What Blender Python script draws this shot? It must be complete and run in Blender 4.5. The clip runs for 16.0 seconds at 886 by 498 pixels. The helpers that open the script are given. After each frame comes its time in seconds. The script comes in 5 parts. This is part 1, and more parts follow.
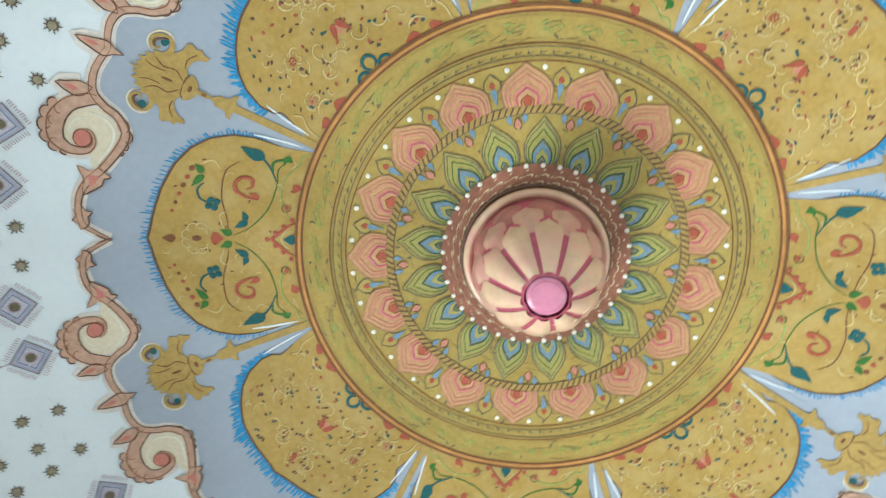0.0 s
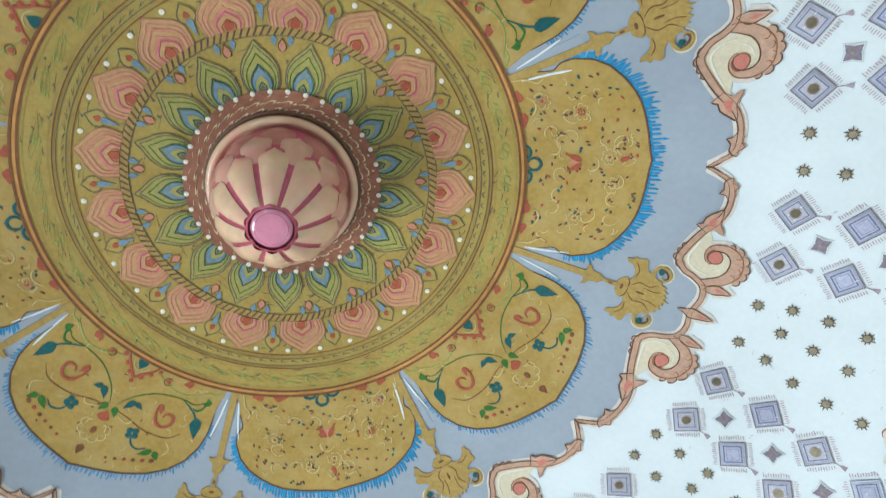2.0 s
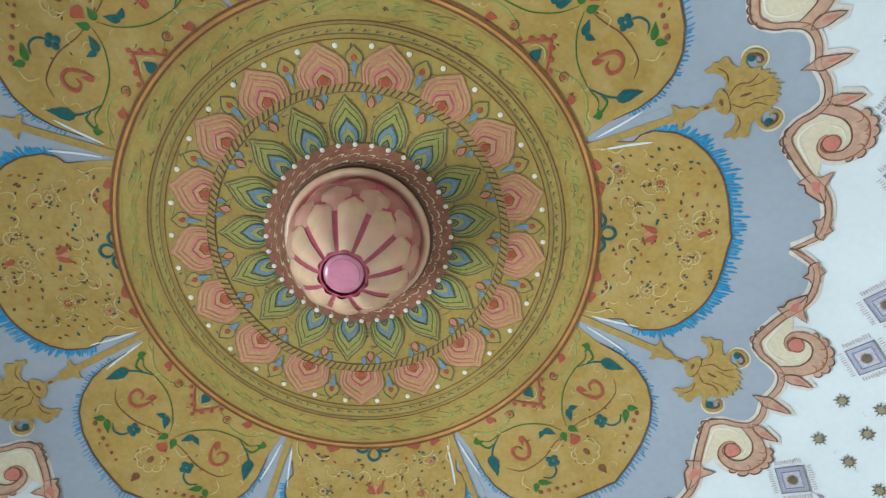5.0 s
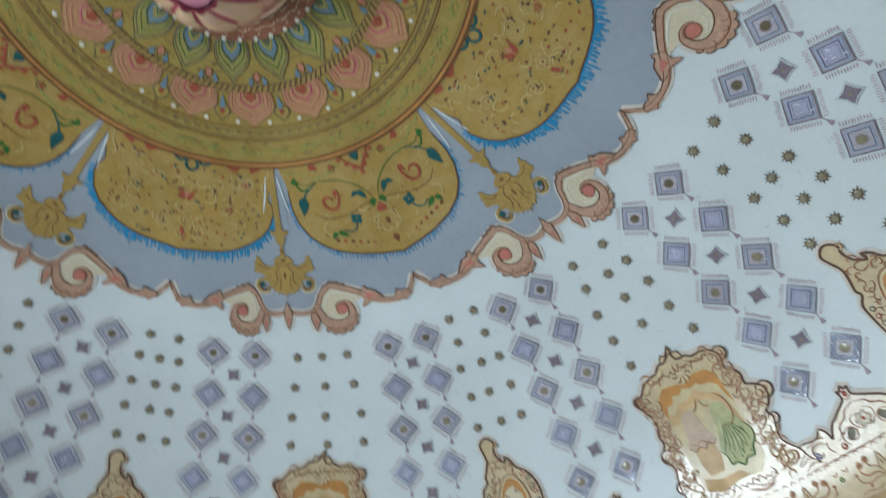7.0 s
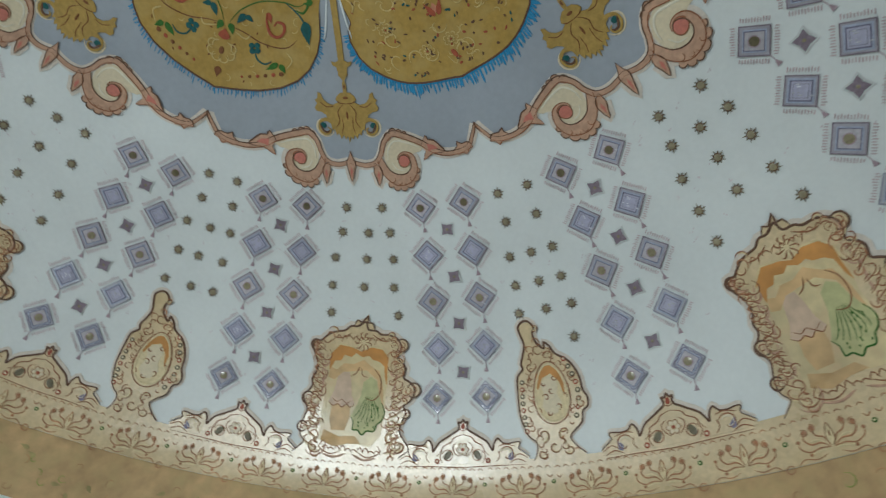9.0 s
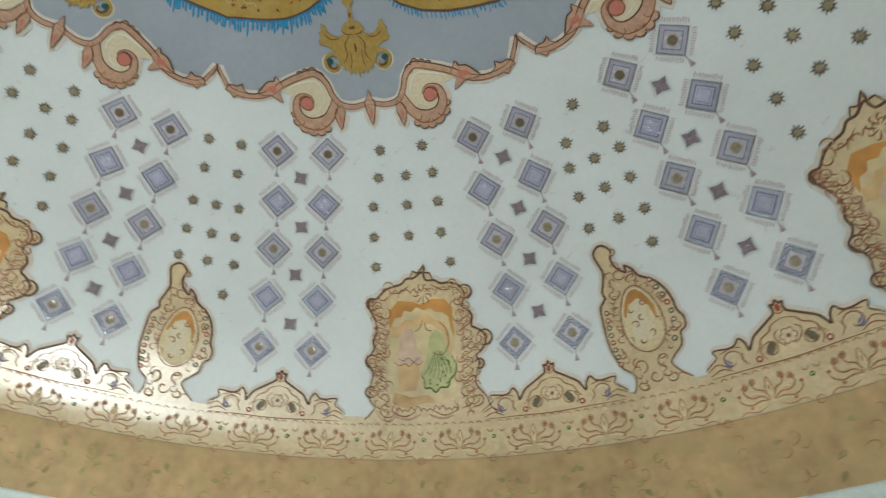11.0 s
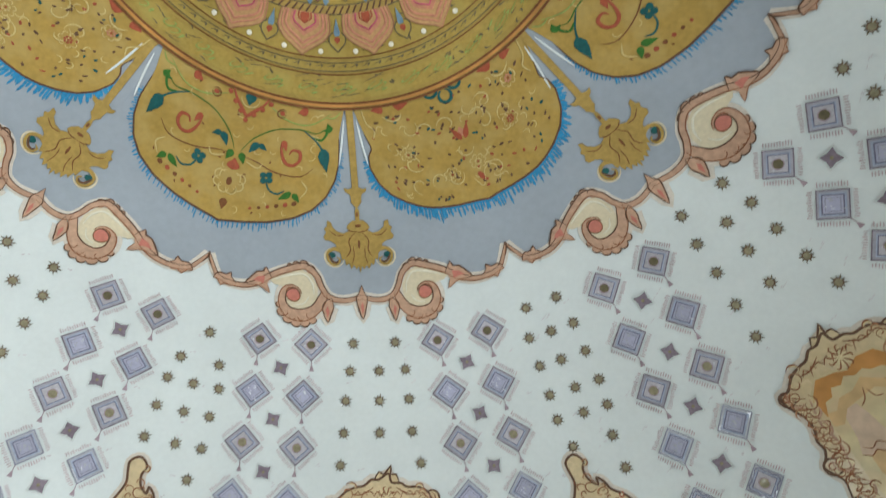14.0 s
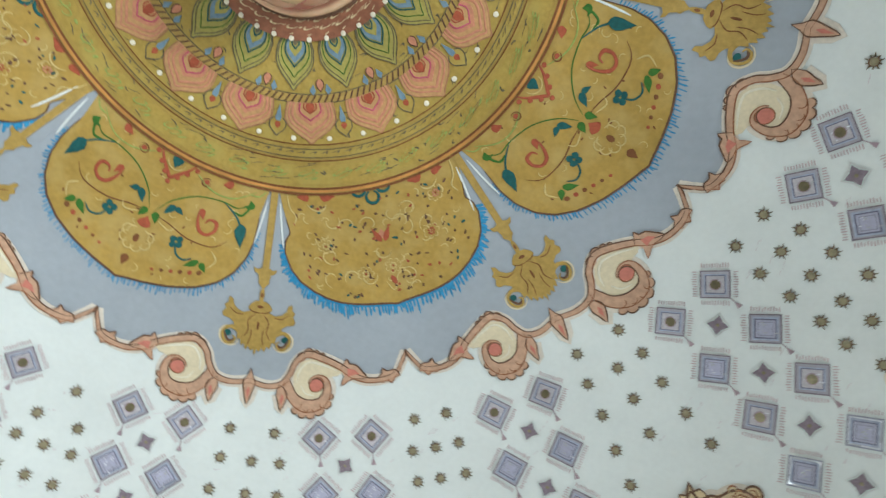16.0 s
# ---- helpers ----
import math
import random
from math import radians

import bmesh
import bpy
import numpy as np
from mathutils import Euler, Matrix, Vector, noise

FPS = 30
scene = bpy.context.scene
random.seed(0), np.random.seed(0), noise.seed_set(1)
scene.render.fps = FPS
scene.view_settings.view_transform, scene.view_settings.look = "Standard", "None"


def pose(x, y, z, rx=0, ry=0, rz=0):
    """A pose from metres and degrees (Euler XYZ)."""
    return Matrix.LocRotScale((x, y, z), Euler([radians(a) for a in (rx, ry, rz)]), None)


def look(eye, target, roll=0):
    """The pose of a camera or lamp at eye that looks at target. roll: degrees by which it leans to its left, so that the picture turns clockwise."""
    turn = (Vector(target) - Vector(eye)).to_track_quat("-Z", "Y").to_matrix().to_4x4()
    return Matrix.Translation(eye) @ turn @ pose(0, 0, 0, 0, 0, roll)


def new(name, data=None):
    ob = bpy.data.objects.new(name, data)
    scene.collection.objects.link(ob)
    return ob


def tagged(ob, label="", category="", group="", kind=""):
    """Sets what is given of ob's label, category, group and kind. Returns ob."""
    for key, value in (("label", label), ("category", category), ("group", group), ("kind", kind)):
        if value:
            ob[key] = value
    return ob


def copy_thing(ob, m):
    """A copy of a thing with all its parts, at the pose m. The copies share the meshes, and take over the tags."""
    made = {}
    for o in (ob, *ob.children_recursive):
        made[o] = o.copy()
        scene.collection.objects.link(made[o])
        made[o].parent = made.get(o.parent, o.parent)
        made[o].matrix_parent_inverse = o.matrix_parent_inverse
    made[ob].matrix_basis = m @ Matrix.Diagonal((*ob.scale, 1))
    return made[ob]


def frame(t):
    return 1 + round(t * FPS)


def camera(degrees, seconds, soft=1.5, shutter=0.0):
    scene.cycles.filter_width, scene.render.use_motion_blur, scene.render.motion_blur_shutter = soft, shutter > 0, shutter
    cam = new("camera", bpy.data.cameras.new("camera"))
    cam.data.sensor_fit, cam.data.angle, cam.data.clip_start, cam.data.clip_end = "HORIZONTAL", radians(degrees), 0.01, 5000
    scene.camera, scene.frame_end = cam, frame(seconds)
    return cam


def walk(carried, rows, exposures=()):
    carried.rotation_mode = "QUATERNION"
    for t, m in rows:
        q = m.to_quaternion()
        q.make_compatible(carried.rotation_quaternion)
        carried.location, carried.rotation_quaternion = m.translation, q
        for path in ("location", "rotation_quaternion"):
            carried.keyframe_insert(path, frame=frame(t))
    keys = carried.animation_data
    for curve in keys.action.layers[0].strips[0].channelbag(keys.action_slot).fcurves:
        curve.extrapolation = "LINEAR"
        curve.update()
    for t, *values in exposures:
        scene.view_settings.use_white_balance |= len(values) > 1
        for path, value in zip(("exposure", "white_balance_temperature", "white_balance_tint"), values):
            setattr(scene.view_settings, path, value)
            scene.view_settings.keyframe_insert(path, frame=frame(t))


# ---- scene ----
cam = camera(67.64, 16.0, soft=1.25, shutter=0.35)
PATH = [
    (0, pose(0.0133, -1.0572, 1.5683, 162.074, -2.491, 17.872)),
    (0.5, pose(0.0204, -1.0916, 1.5849, 165.316, -0.136, 7.322)),
    (1, pose(0.0362, -1.1279, 1.5988, 165.283, 3.668, -5.481)),
    (1.5, pose(0.0555, -1.1165, 1.5981, 159.906, 5.637, -13.889)),
    (2, pose(0.0528, -1.0972, 1.5880, 155.301, 6.869, -17.934)),
    (2.5, pose(0.0773, -1.0627, 1.5657, 150.946, 5.166, -19.301)),
    (3, pose(0.0602, -1.0330, 1.5656, 148.925, 2.765, -17.642)),
    (3.5, pose(0.0635, -1.0262, 1.5520, 154.816, 0.468, -14.806)),
    (3.7, pose(0.0600, -1.0204, 1.5456, 158.441, -1.075, -14.717)),
    (5.8, pose(0.0394, -1.1028, 1.5730, 160.268, 3.201, -31.076)),
    (6, pose(0.0357, -1.1264, 1.5689, 156.221, 3.881, -35.134)),
    (6.5, pose(0.0326, -1.1862, 1.5591, 147.894, 3.402, -38.776)),
    (7, pose(0.0565, -1.3109, 1.5300, 138.037, 0.827, -41.940)),
    (7.5, pose(0.0046, -1.2958, 1.5180, 131.017, -4.049, -55.554)),
    (8, pose(-0.0456, -1.2563, 1.5087, 131.779, -5.748, -61.351)),
    (8.5, pose(-0.0697, -1.1988, 1.4892, 131.985, -7.150, -74.677)),
    (9, pose(-0.1747, -1.1488, 1.4682, 134.063, -8.758, -84.966)),
    (9.2, pose(-0.2436, -1.1313, 1.4531, 133.028, -8.066, -87.893)),
    (11.3, pose(-0.5366, -0.6621, 1.5143, 130.849, -4.792, -131.697)),
    (11.5, pose(-0.5478, -0.6215, 1.5157, 130.363, -5.219, -136.299)),
    (12, pose(-0.5678, -0.5196, 1.5270, 131.062, -4.512, -149.189)),
    (12.5, pose(-0.6174, -0.3521, 1.5249, 134.222, -5.704, -159.676)),
    (13, pose(-0.6518, -0.2027, 1.5325, 135.641, -4.216, -166.695)),
    (13.5, pose(-0.5827, -0.0654, 1.5371, 141.001, -1.148, -174.740)),
    (14, pose(-0.5225, 0.0056, 1.5522, 146.581, -0.693, -177.415)),
    (14.5, pose(-0.5305, 0.0548, 1.5785, 151.174, 0.237, 179.937)),
    (15, pose(-0.5579, 0.0509, 1.5731, 154.273, 0.947, 177.297)),
    (15.5, pose(-0.5592, 0.0606, 1.5690, 156.393, -0.364, 177.182)),
    (16, pose(-0.5709, 0.0723, 1.5713, 154.563, 0.247, 170.171)),
]
EXPOSURES = [(0.0, 0.2, 6000, 8), (1.5, 0.02, 5950, 8), (2.5, -0.5, 5850, 8), (3.5, -0.65, 5900, 8), (6.0, -0.25, 5900, 8), (7.0, -1.0, 5850, 8), (8.0, -1.22, 5850, 8),
             (9.0, -1.35, 6350, 7), (11.5, -0.85, 6750, 8), (12.5, -0.7, 6700, 9), (14.0, -0.35, 6500, 9), (16.0, -0.1, 6450, 8)]
walk(cam, PATH, EXPOSURES)

# ---- daylight ----
SUN_AZ, SUN_EL = radians(96), radians(48)
world = bpy.data.worlds.new("sky_world")
scene.world = world
world.use_nodes = True
wn = world.node_tree.nodes
sky = wn.new("ShaderNodeTexSky")
sky.sky_type, sky.sun_disc = "NISHITA", False
sky.sun_elevation, sky.sun_rotation = SUN_EL, math.pi / 2 - SUN_AZ
wn["Background"].inputs["Strength"].default_value = 0.06
world.node_tree.links.new(sky.outputs[0], wn["Background"].inputs["Color"])
sun = new("sun", bpy.data.lights.new("sun", "SUN"))
sun.data.energy, sun.data.angle, sun.data.color = 2.0, radians(0.5), (1.0, 0.95, 0.88)
sun.matrix_world = look((math.cos(SUN_AZ) * math.cos(SUN_EL) * 20, math.sin(SUN_AZ) * math.cos(SUN_EL) * 20, math.sin(SUN_EL) * 20), (0, 0, 0))


def assumed_opening_lamp(az, z, width, height, watts, color, aim=None, spread=180):
    """An area lamp standing in for sky and sunlit ground in an assumed, unseen opening of the lower wall; aim and
    spread are set to shape its fall on the dome.
    """
    d = bpy.data.lights.new("assumed_opening_light", "AREA")
    d.shape, d.size, d.size_y, d.energy, d.color = "RECTANGLE", width, height, watts, color
    ob = new("assumed_opening_light", d)
    a = radians(az)
    ob.matrix_world = look((3.45 * math.cos(a), 3.45 * math.sin(a), z), aim or (0, 0, z + 0.25))
    d.spread = radians(spread)
    return ob


ASSUMED_OPENINGS = [(144, 1.9), (48, 1.2), (-42, 1.2), (-132, 1.2)]   # azimuth, width of the assumed, unseen doorways under the dome; only the first is inferred, from the glare
DOOR_LOW, DOOR_HIGH = 0.0, 2.45
assumed_opening_lamp(144, 1.60, 1.7, 1.4, 135, (0.90, 0.98, 1.0), (2.6, -0.5, 2.5), 110)
# three unseen lamps added to balance the light round the dome
assumed_opening_lamp(48, 1.45, 1.1, 1.8, 54, (0.86, 0.97, 1.0))
assumed_opening_lamp(-42, 1.45, 1.1, 1.8, 13, (0.84, 0.97, 1.0))
assumed_opening_lamp(-132, 1.45, 1.1, 1.8, 46, (0.86, 0.97, 1.0))


# ---- materials ----
def paint(name, color, rough=0.5, vary=0.12, stain=0.10, grain=60.0, bump=0.15, spec=0.4, metal=0.0, streak=None, each=0.0, coat=0.0):
    """Hand-laid oil paint on plaster: brushed grain, wide stains and a little relief."""
    m = bpy.data.materials.new(name)
    m.use_nodes = True
    nt = m.node_tree
    n, l = nt.nodes, nt.links
    b = n["Principled BSDF"]
    geo = n.new("ShaderNodeNewGeometry")
    fine = n.new("ShaderNodeTexNoise")
    fine.inputs["Scale"].default_value, fine.inputs["Detail"].default_value = grain, 5
    wide = n.new("ShaderNodeTexNoise")
    wide.inputs["Scale"].default_value, wide.inputs["Detail"].default_value = 2.3, 4
    l.new(geo.outputs["Position"], fine.inputs["Vector"])
    l.new(geo.outputs["Position"], wide.inputs["Vector"])
    def ramp(src, lo, hi, a, c):
        r = n.new("ShaderNodeMapRange")
        r.inputs["From Min"].default_value, r.inputs["From Max"].default_value = lo, hi
        r.inputs["To Min"].default_value, r.inputs["To Max"].default_value = a, c
        l.new(src, r.inputs["Value"])
        return r.outputs["Result"]
    v1 = ramp(fine.outputs["Fac"], 0.3, 0.7, 1 - vary, 1 + vary)
    v2 = ramp(wide.outputs["Fac"], 0.3, 0.7, 1 - stain, 1 + stain)
    mul = n.new("ShaderNodeMath")
    mul.operation = "MULTIPLY"
    l.new(v1, mul.inputs[0]), l.new(v2, mul.inputs[1])
    val = mul.outputs[0]
    if each:
        info = n.new("ShaderNodeObjectInfo")
        m2 = n.new("ShaderNodeMath")
        m2.operation = "MULTIPLY"
        l.new(val, m2.inputs[0]), l.new(ramp(info.outputs["Random"], 0, 1, 1 - each, 1 + each), m2.inputs[1])
        val = m2.outputs[0]
    hsv = n.new("ShaderNodeHueSaturation")
    hsv.inputs["Color"].default_value = (*color, 1)
    l.new(val, hsv.inputs["Value"])
    out = hsv.outputs["Color"]
    if streak:
        t2 = n.new("ShaderNodeTexNoise")
        t2.inputs["Scale"].default_value, t2.inputs["Detail"].default_value = 9.0, 6
        l.new(geo.outputs["Position"], t2.inputs["Vector"])
        mix = n.new("ShaderNodeMix")
        mix.data_type = "RGBA"
        l.new(ramp(t2.outputs["Fac"], 0.45, 0.68, 0, 0.6), mix.inputs["Factor"])
        l.new(out, mix.inputs["A"])
        mix.inputs["B"].default_value = (*streak, 1)
        out = mix.outputs["Result"]
    l.new(out, b.inputs["Base Color"])
    l.new(ramp(wide.outputs["Fac"], 0.3, 0.7, rough - 0.07, rough + 0.07), b.inputs["Roughness"])
    b.inputs["Specular IOR Level"].default_value = spec
    b.inputs["Metallic"].default_value = metal
    b.inputs["Coat Weight"].default_value, b.inputs["Coat Roughness"].default_value = coat, 0.24
    bp = n.new("ShaderNodeBump")
    bp.inputs["Strength"].default_value, bp.inputs["Distance"].default_value = bump, 0.004
    l.new(fine.outputs["Fac"], bp.inputs["Height"])
    l.new(bp.outputs["Normal"], b.inputs["Normal"])
    return m


M = dict(
    white=paint("white_plaster_paint", (0.74, 0.78, 0.78), 0.42, 0.02, 0.04, 40, 0.10),
    grey=paint("blue_grey_paint", (0.36, 0.395, 0.445), 0.45, 0.04, 0.06, 30, 0.12),
    gold=paint("ochre_gold_paint", (0.43, 0.275, 0.066), 0.42, 0.10, 0.10, 45, 0.25, streak=(0.50, 0.36, 0.13)),
    disc=paint("olive_gold_paint", (0.41, 0.28, 0.066), 0.42, 0.10, 0.10, 55, 0.25, streak=(0.43, 0.335, 0.09)),
    band=paint("frieze_gold_paint", (0.69, 0.54, 0.32), 0.30, 0.10, 0.12, 40, 0.35, spec=0.8, coat=0.75, streak=(0.62, 0.47, 0.25)),
    drum=paint("drum_gold_paint", (0.53, 0.36, 0.185), 0.40, 0.16, 0.14, 14, 0.3, streak=(0.50, 0.39, 0.19)),
    pendant=paint("deep_gold_paint", (0.42, 0.275, 0.075), 0.45, 0.14, 0.1, 50, 0.25),
    cream=paint("cream_paint", (0.72, 0.62, 0.44), 0.5, 0.06, 0.06),
    pale=paint("pale_line_paint", (0.72, 0.60, 0.36), 0.5, 0.1, 0.08),
    terra=paint("terracotta_paint", (0.54, 0.33, 0.225), 0.5, 0.14, 0.1, 40),
    brown=paint("brown_line_paint", (0.20, 0.075, 0.025), 0.5, 0.2, 0.1),
    umber=paint("umber_line_paint", (0.14, 0.07, 0.04), 0.5, 0.2, 0.1),
    ringbrown=paint("red_brown_paint", (0.29, 0.115, 0.065), 0.45, 0.2, 0.15, 35),
    pink=paint("rose_paint", (0.58, 0.20, 0.15), 0.5, 0.1, 0.1),
    red=paint("red_paint", (0.38, 0.085, 0.04), 0.5, 0.15, 0.1),
    orange=paint("orange_petal_paint", (0.53, 0.30, 0.13), 0.5, 0.12, 0.12, 50),
    salmon=paint("salmon_paint", (0.56, 0.235, 0.14), 0.5, 0.12, 0.1),
    fire=paint("orange_glow_paint", (0.56, 0.26, 0.07), 0.45, 0.15, 0.2, 12),
    leaf=paint("leaf_green_paint", (0.37, 0.32, 0.085), 0.5, 0.12, 0.1),
    green=paint("green_paint", (0.04, 0.15, 0.02), 0.5, 0.2, 0.1),
    lightgreen=paint("light_green_paint", (0.30, 0.36, 0.09), 0.5, 0.15, 0.1),
    dress=paint("pale_green_paint", (0.50, 0.49, 0.24), 0.45, 0.12, 0.15, 25),
    teal=paint("teal_paint", (0.012, 0.10, 0.10), 0.45, 0.2, 0.1),
    blue=paint("bright_blue_paint", (0.03, 0.26, 0.49), 0.5, 0.2, 0.1),
    sky=paint("light_blue_paint", (0.17, 0.26, 0.33), 0.5, 0.15, 0.1),
    dot=paint("white_dot_paint", (0.78, 0.72, 0.58), 0.45, 0.05, 0.05),
    fringe=paint("dusty_rose_paint", (0.55, 0.42, 0.44), 0.5, 0.15, 0.1),
    frameblue=paint("faded_blue_paint", (0.40, 0.44, 0.56), 0.4, 0.15, 0.1, 50, 0.2),
    mauve=paint("pale_mauve_paint", (0.52, 0.49, 0.53), 0.42, 0.12, 0.1, 60, 0.2, each=0.1),
    lilac=paint("lilac_grey_paint", (0.43, 0.415, 0.475), 0.42, 0.08, 0.08, 60, 0.2, metal=0.1, each=0.12),
    lilac2=paint("silvery_lilac_paint", (0.47, 0.465, 0.60), 0.38, 0.08, 0.08, 60, 0.2, metal=0.1, each=0.10),
    # lilac made paler to paint in the lower rows' glare; also for pale strokes
    glarelilac=paint("pale_glare_lilac_paint", (0.72, 0.725, 0.78), 0.26, 0.06, 0.06, 60, 0.2, spec=0.7, metal=0.3, each=0.08),
    amber=paint("amber_wash_paint", (0.65, 0.43, 0.21), 0.45, 0.15, 0.2, 12),
    dusk=paint("dusky_peach_paint", (0.63, 0.46, 0.33), 0.45, 0.12, 0.15, 18),
    parchment=paint("parchment_paint", (0.66, 0.54, 0.30), 0.42, 0.12, 0.2, 14, 0.25, coat=0.4, streak=(0.66, 0.46, 0.27)),
    straw=paint("straw_paint", (0.58, 0.44, 0.18), 0.5, 0.12, 0.1),
    fadedrust=paint("faded_earth_paint", (0.46, 0.27, 0.13), 0.5, 0.25, 0.2, 20),
    fadedgreen=paint("faded_moss_paint", (0.36, 0.30, 0.13), 0.5, 0.25, 0.2, 20),
    rust=paint("faded_rust_paint", (0.42, 0.20, 0.10), 0.5, 0.25, 0.2, 20),
    sienna=paint("sienna_line_paint", (0.30, 0.115, 0.05), 0.5, 0.2, 0.1),
    thin=paint("faded_slate_paint", (0.30, 0.30, 0.38), 0.45, 0.2, 0.1),
    budpink=paint("rose_cream_gloss_paint", (0.66, 0.38, 0.28), 0.24, 0.12, 0.15, 18, 0.1, spec=0.6, streak=(0.60, 0.22, 0.2)),
    budred=paint("deep_rose_gloss_paint", (0.50, 0.19, 0.16), 0.25, 0.12, 0.12, 18, 0.1, spec=0.6),
    slatebrown=paint("dusky_line_paint", (0.24, 0.19, 0.23), 0.45, 0.2, 0.1),
    slate=paint("slate_line_paint", (0.19, 0.18, 0.27), 0.4, 0.15, 0.1),
    plum=paint("plum_line_paint", (0.40, 0.30, 0.34), 0.45, 0.2, 0.1),
    rosehalo=paint("faded_rose_paint", (0.66, 0.62, 0.64), 0.5, 0.1, 0.1),
    gem=paint("olive_gem_paint", (0.30, 0.265, 0.17), 0.22, 0.2, 0.1, 60, 0.1, spec=0.6),
    moss=paint("dark_moss_paint", (0.15, 0.125, 0.07), 0.4, 0.2, 0.1),
    mint=paint("pale_mint_paint", (0.70, 0.78, 0.75), 0.45, 0.05, 0.05),
    halo=paint("peach_halo_paint", (0.71, 0.64, 0.56), 0.5, 0.08, 0.08),
    magenta=paint("magenta_gloss_paint", (0.54, 0.11, 0.16), 0.25, 0.15, 0.1, 30, 0.1, spec=0.6),
    bud=paint("cream_pink_gloss_paint", (0.70, 0.47, 0.30), 0.22, 0.1, 0.12, 18, 0.1, spec=0.6, streak=(0.70, 0.33, 0.27)),
    knob=paint("orchid_gloss_paint", (0.60, 0.22, 0.30), 0.22, 0.1, 0.1, 20, 0.1, spec=0.6),
    floor=paint("grey_stone", (0.22, 0.225, 0.22), 0.3, 0.05, 0.1, 8, 0.02),
    wall=paint("white_wall_paint", (0.72, 0.73, 0.72), 0.5, 0.03, 0.05, 20, 0.1),
)

# ---- the dome's form: a flattened half ellipsoid on a short round drum ----
DOME_A, DOME_B, ELLIPSE_Z = 3.261, 1.682, 2.946
FOOT_S, FOOT_LENGTH, BEND = 3.66, 0.22, 0.14      # below this the dome runs on straight and bends into the drum
_u = np.linspace(0, math.pi / 2, 1500)
_r, _z = DOME_A * np.sin(_u), ELLIPSE_Z + DOME_B * np.cos(_u)
_s = np.concatenate([[0], np.cumsum(np.hypot(np.diff(_r), np.diff(_z)))])
_k = int(np.searchsorted(_s, FOOT_S)) + 1
_lean = math.atan2(_r[_k - 1] - _r[_k - 2], _z[_k - 2] - _z[_k - 1])
_r, _z, _s = list(_r[:_k]), list(_z[:_k]), list(_s[:_k])
for step, lean in [(FOOT_LENGTH, _lean)] + [(BEND / 8, _lean * (1 - (i + 0.5) / 8)) for i in range(8)]:
    _r.append(_r[-1] + step * math.sin(lean)), _z.append(_z[-1] - step * math.cos(lean)), _s.append(_s[-1] + step)
SPRING_S, SPRING_R, SPRING_Z = _s[-1], _r[-1], _z[-1]
_r, _z, _s = np.append(_r, SPRING_R), np.append(_z, SPRING_Z - 3), np.append(_s, SPRING_S + 3)


def at(s, ang, h=0.0):
    """The place on the inner face s metres down from the crown, at that angle, h metres proud of it."""
    r, z = np.interp(s, _s, _r), np.interp(s, _s, _z)
    e = 0.01
    dr = np.interp(s + e, _s, _r) - np.interp(max(s - e, 0), _s, _r)
    dz = np.interp(s + e, _s, _z) - np.interp(max(s - e, 0), _s, _z)
    n = math.hypot(dr, dz)
    r, z = r + dz / n * h, z - dr / n * h
    return Vector((r * math.cos(ang), r * math.sin(ang), z))


def rad(s):
    return float(np.interp(s, _s, _r))


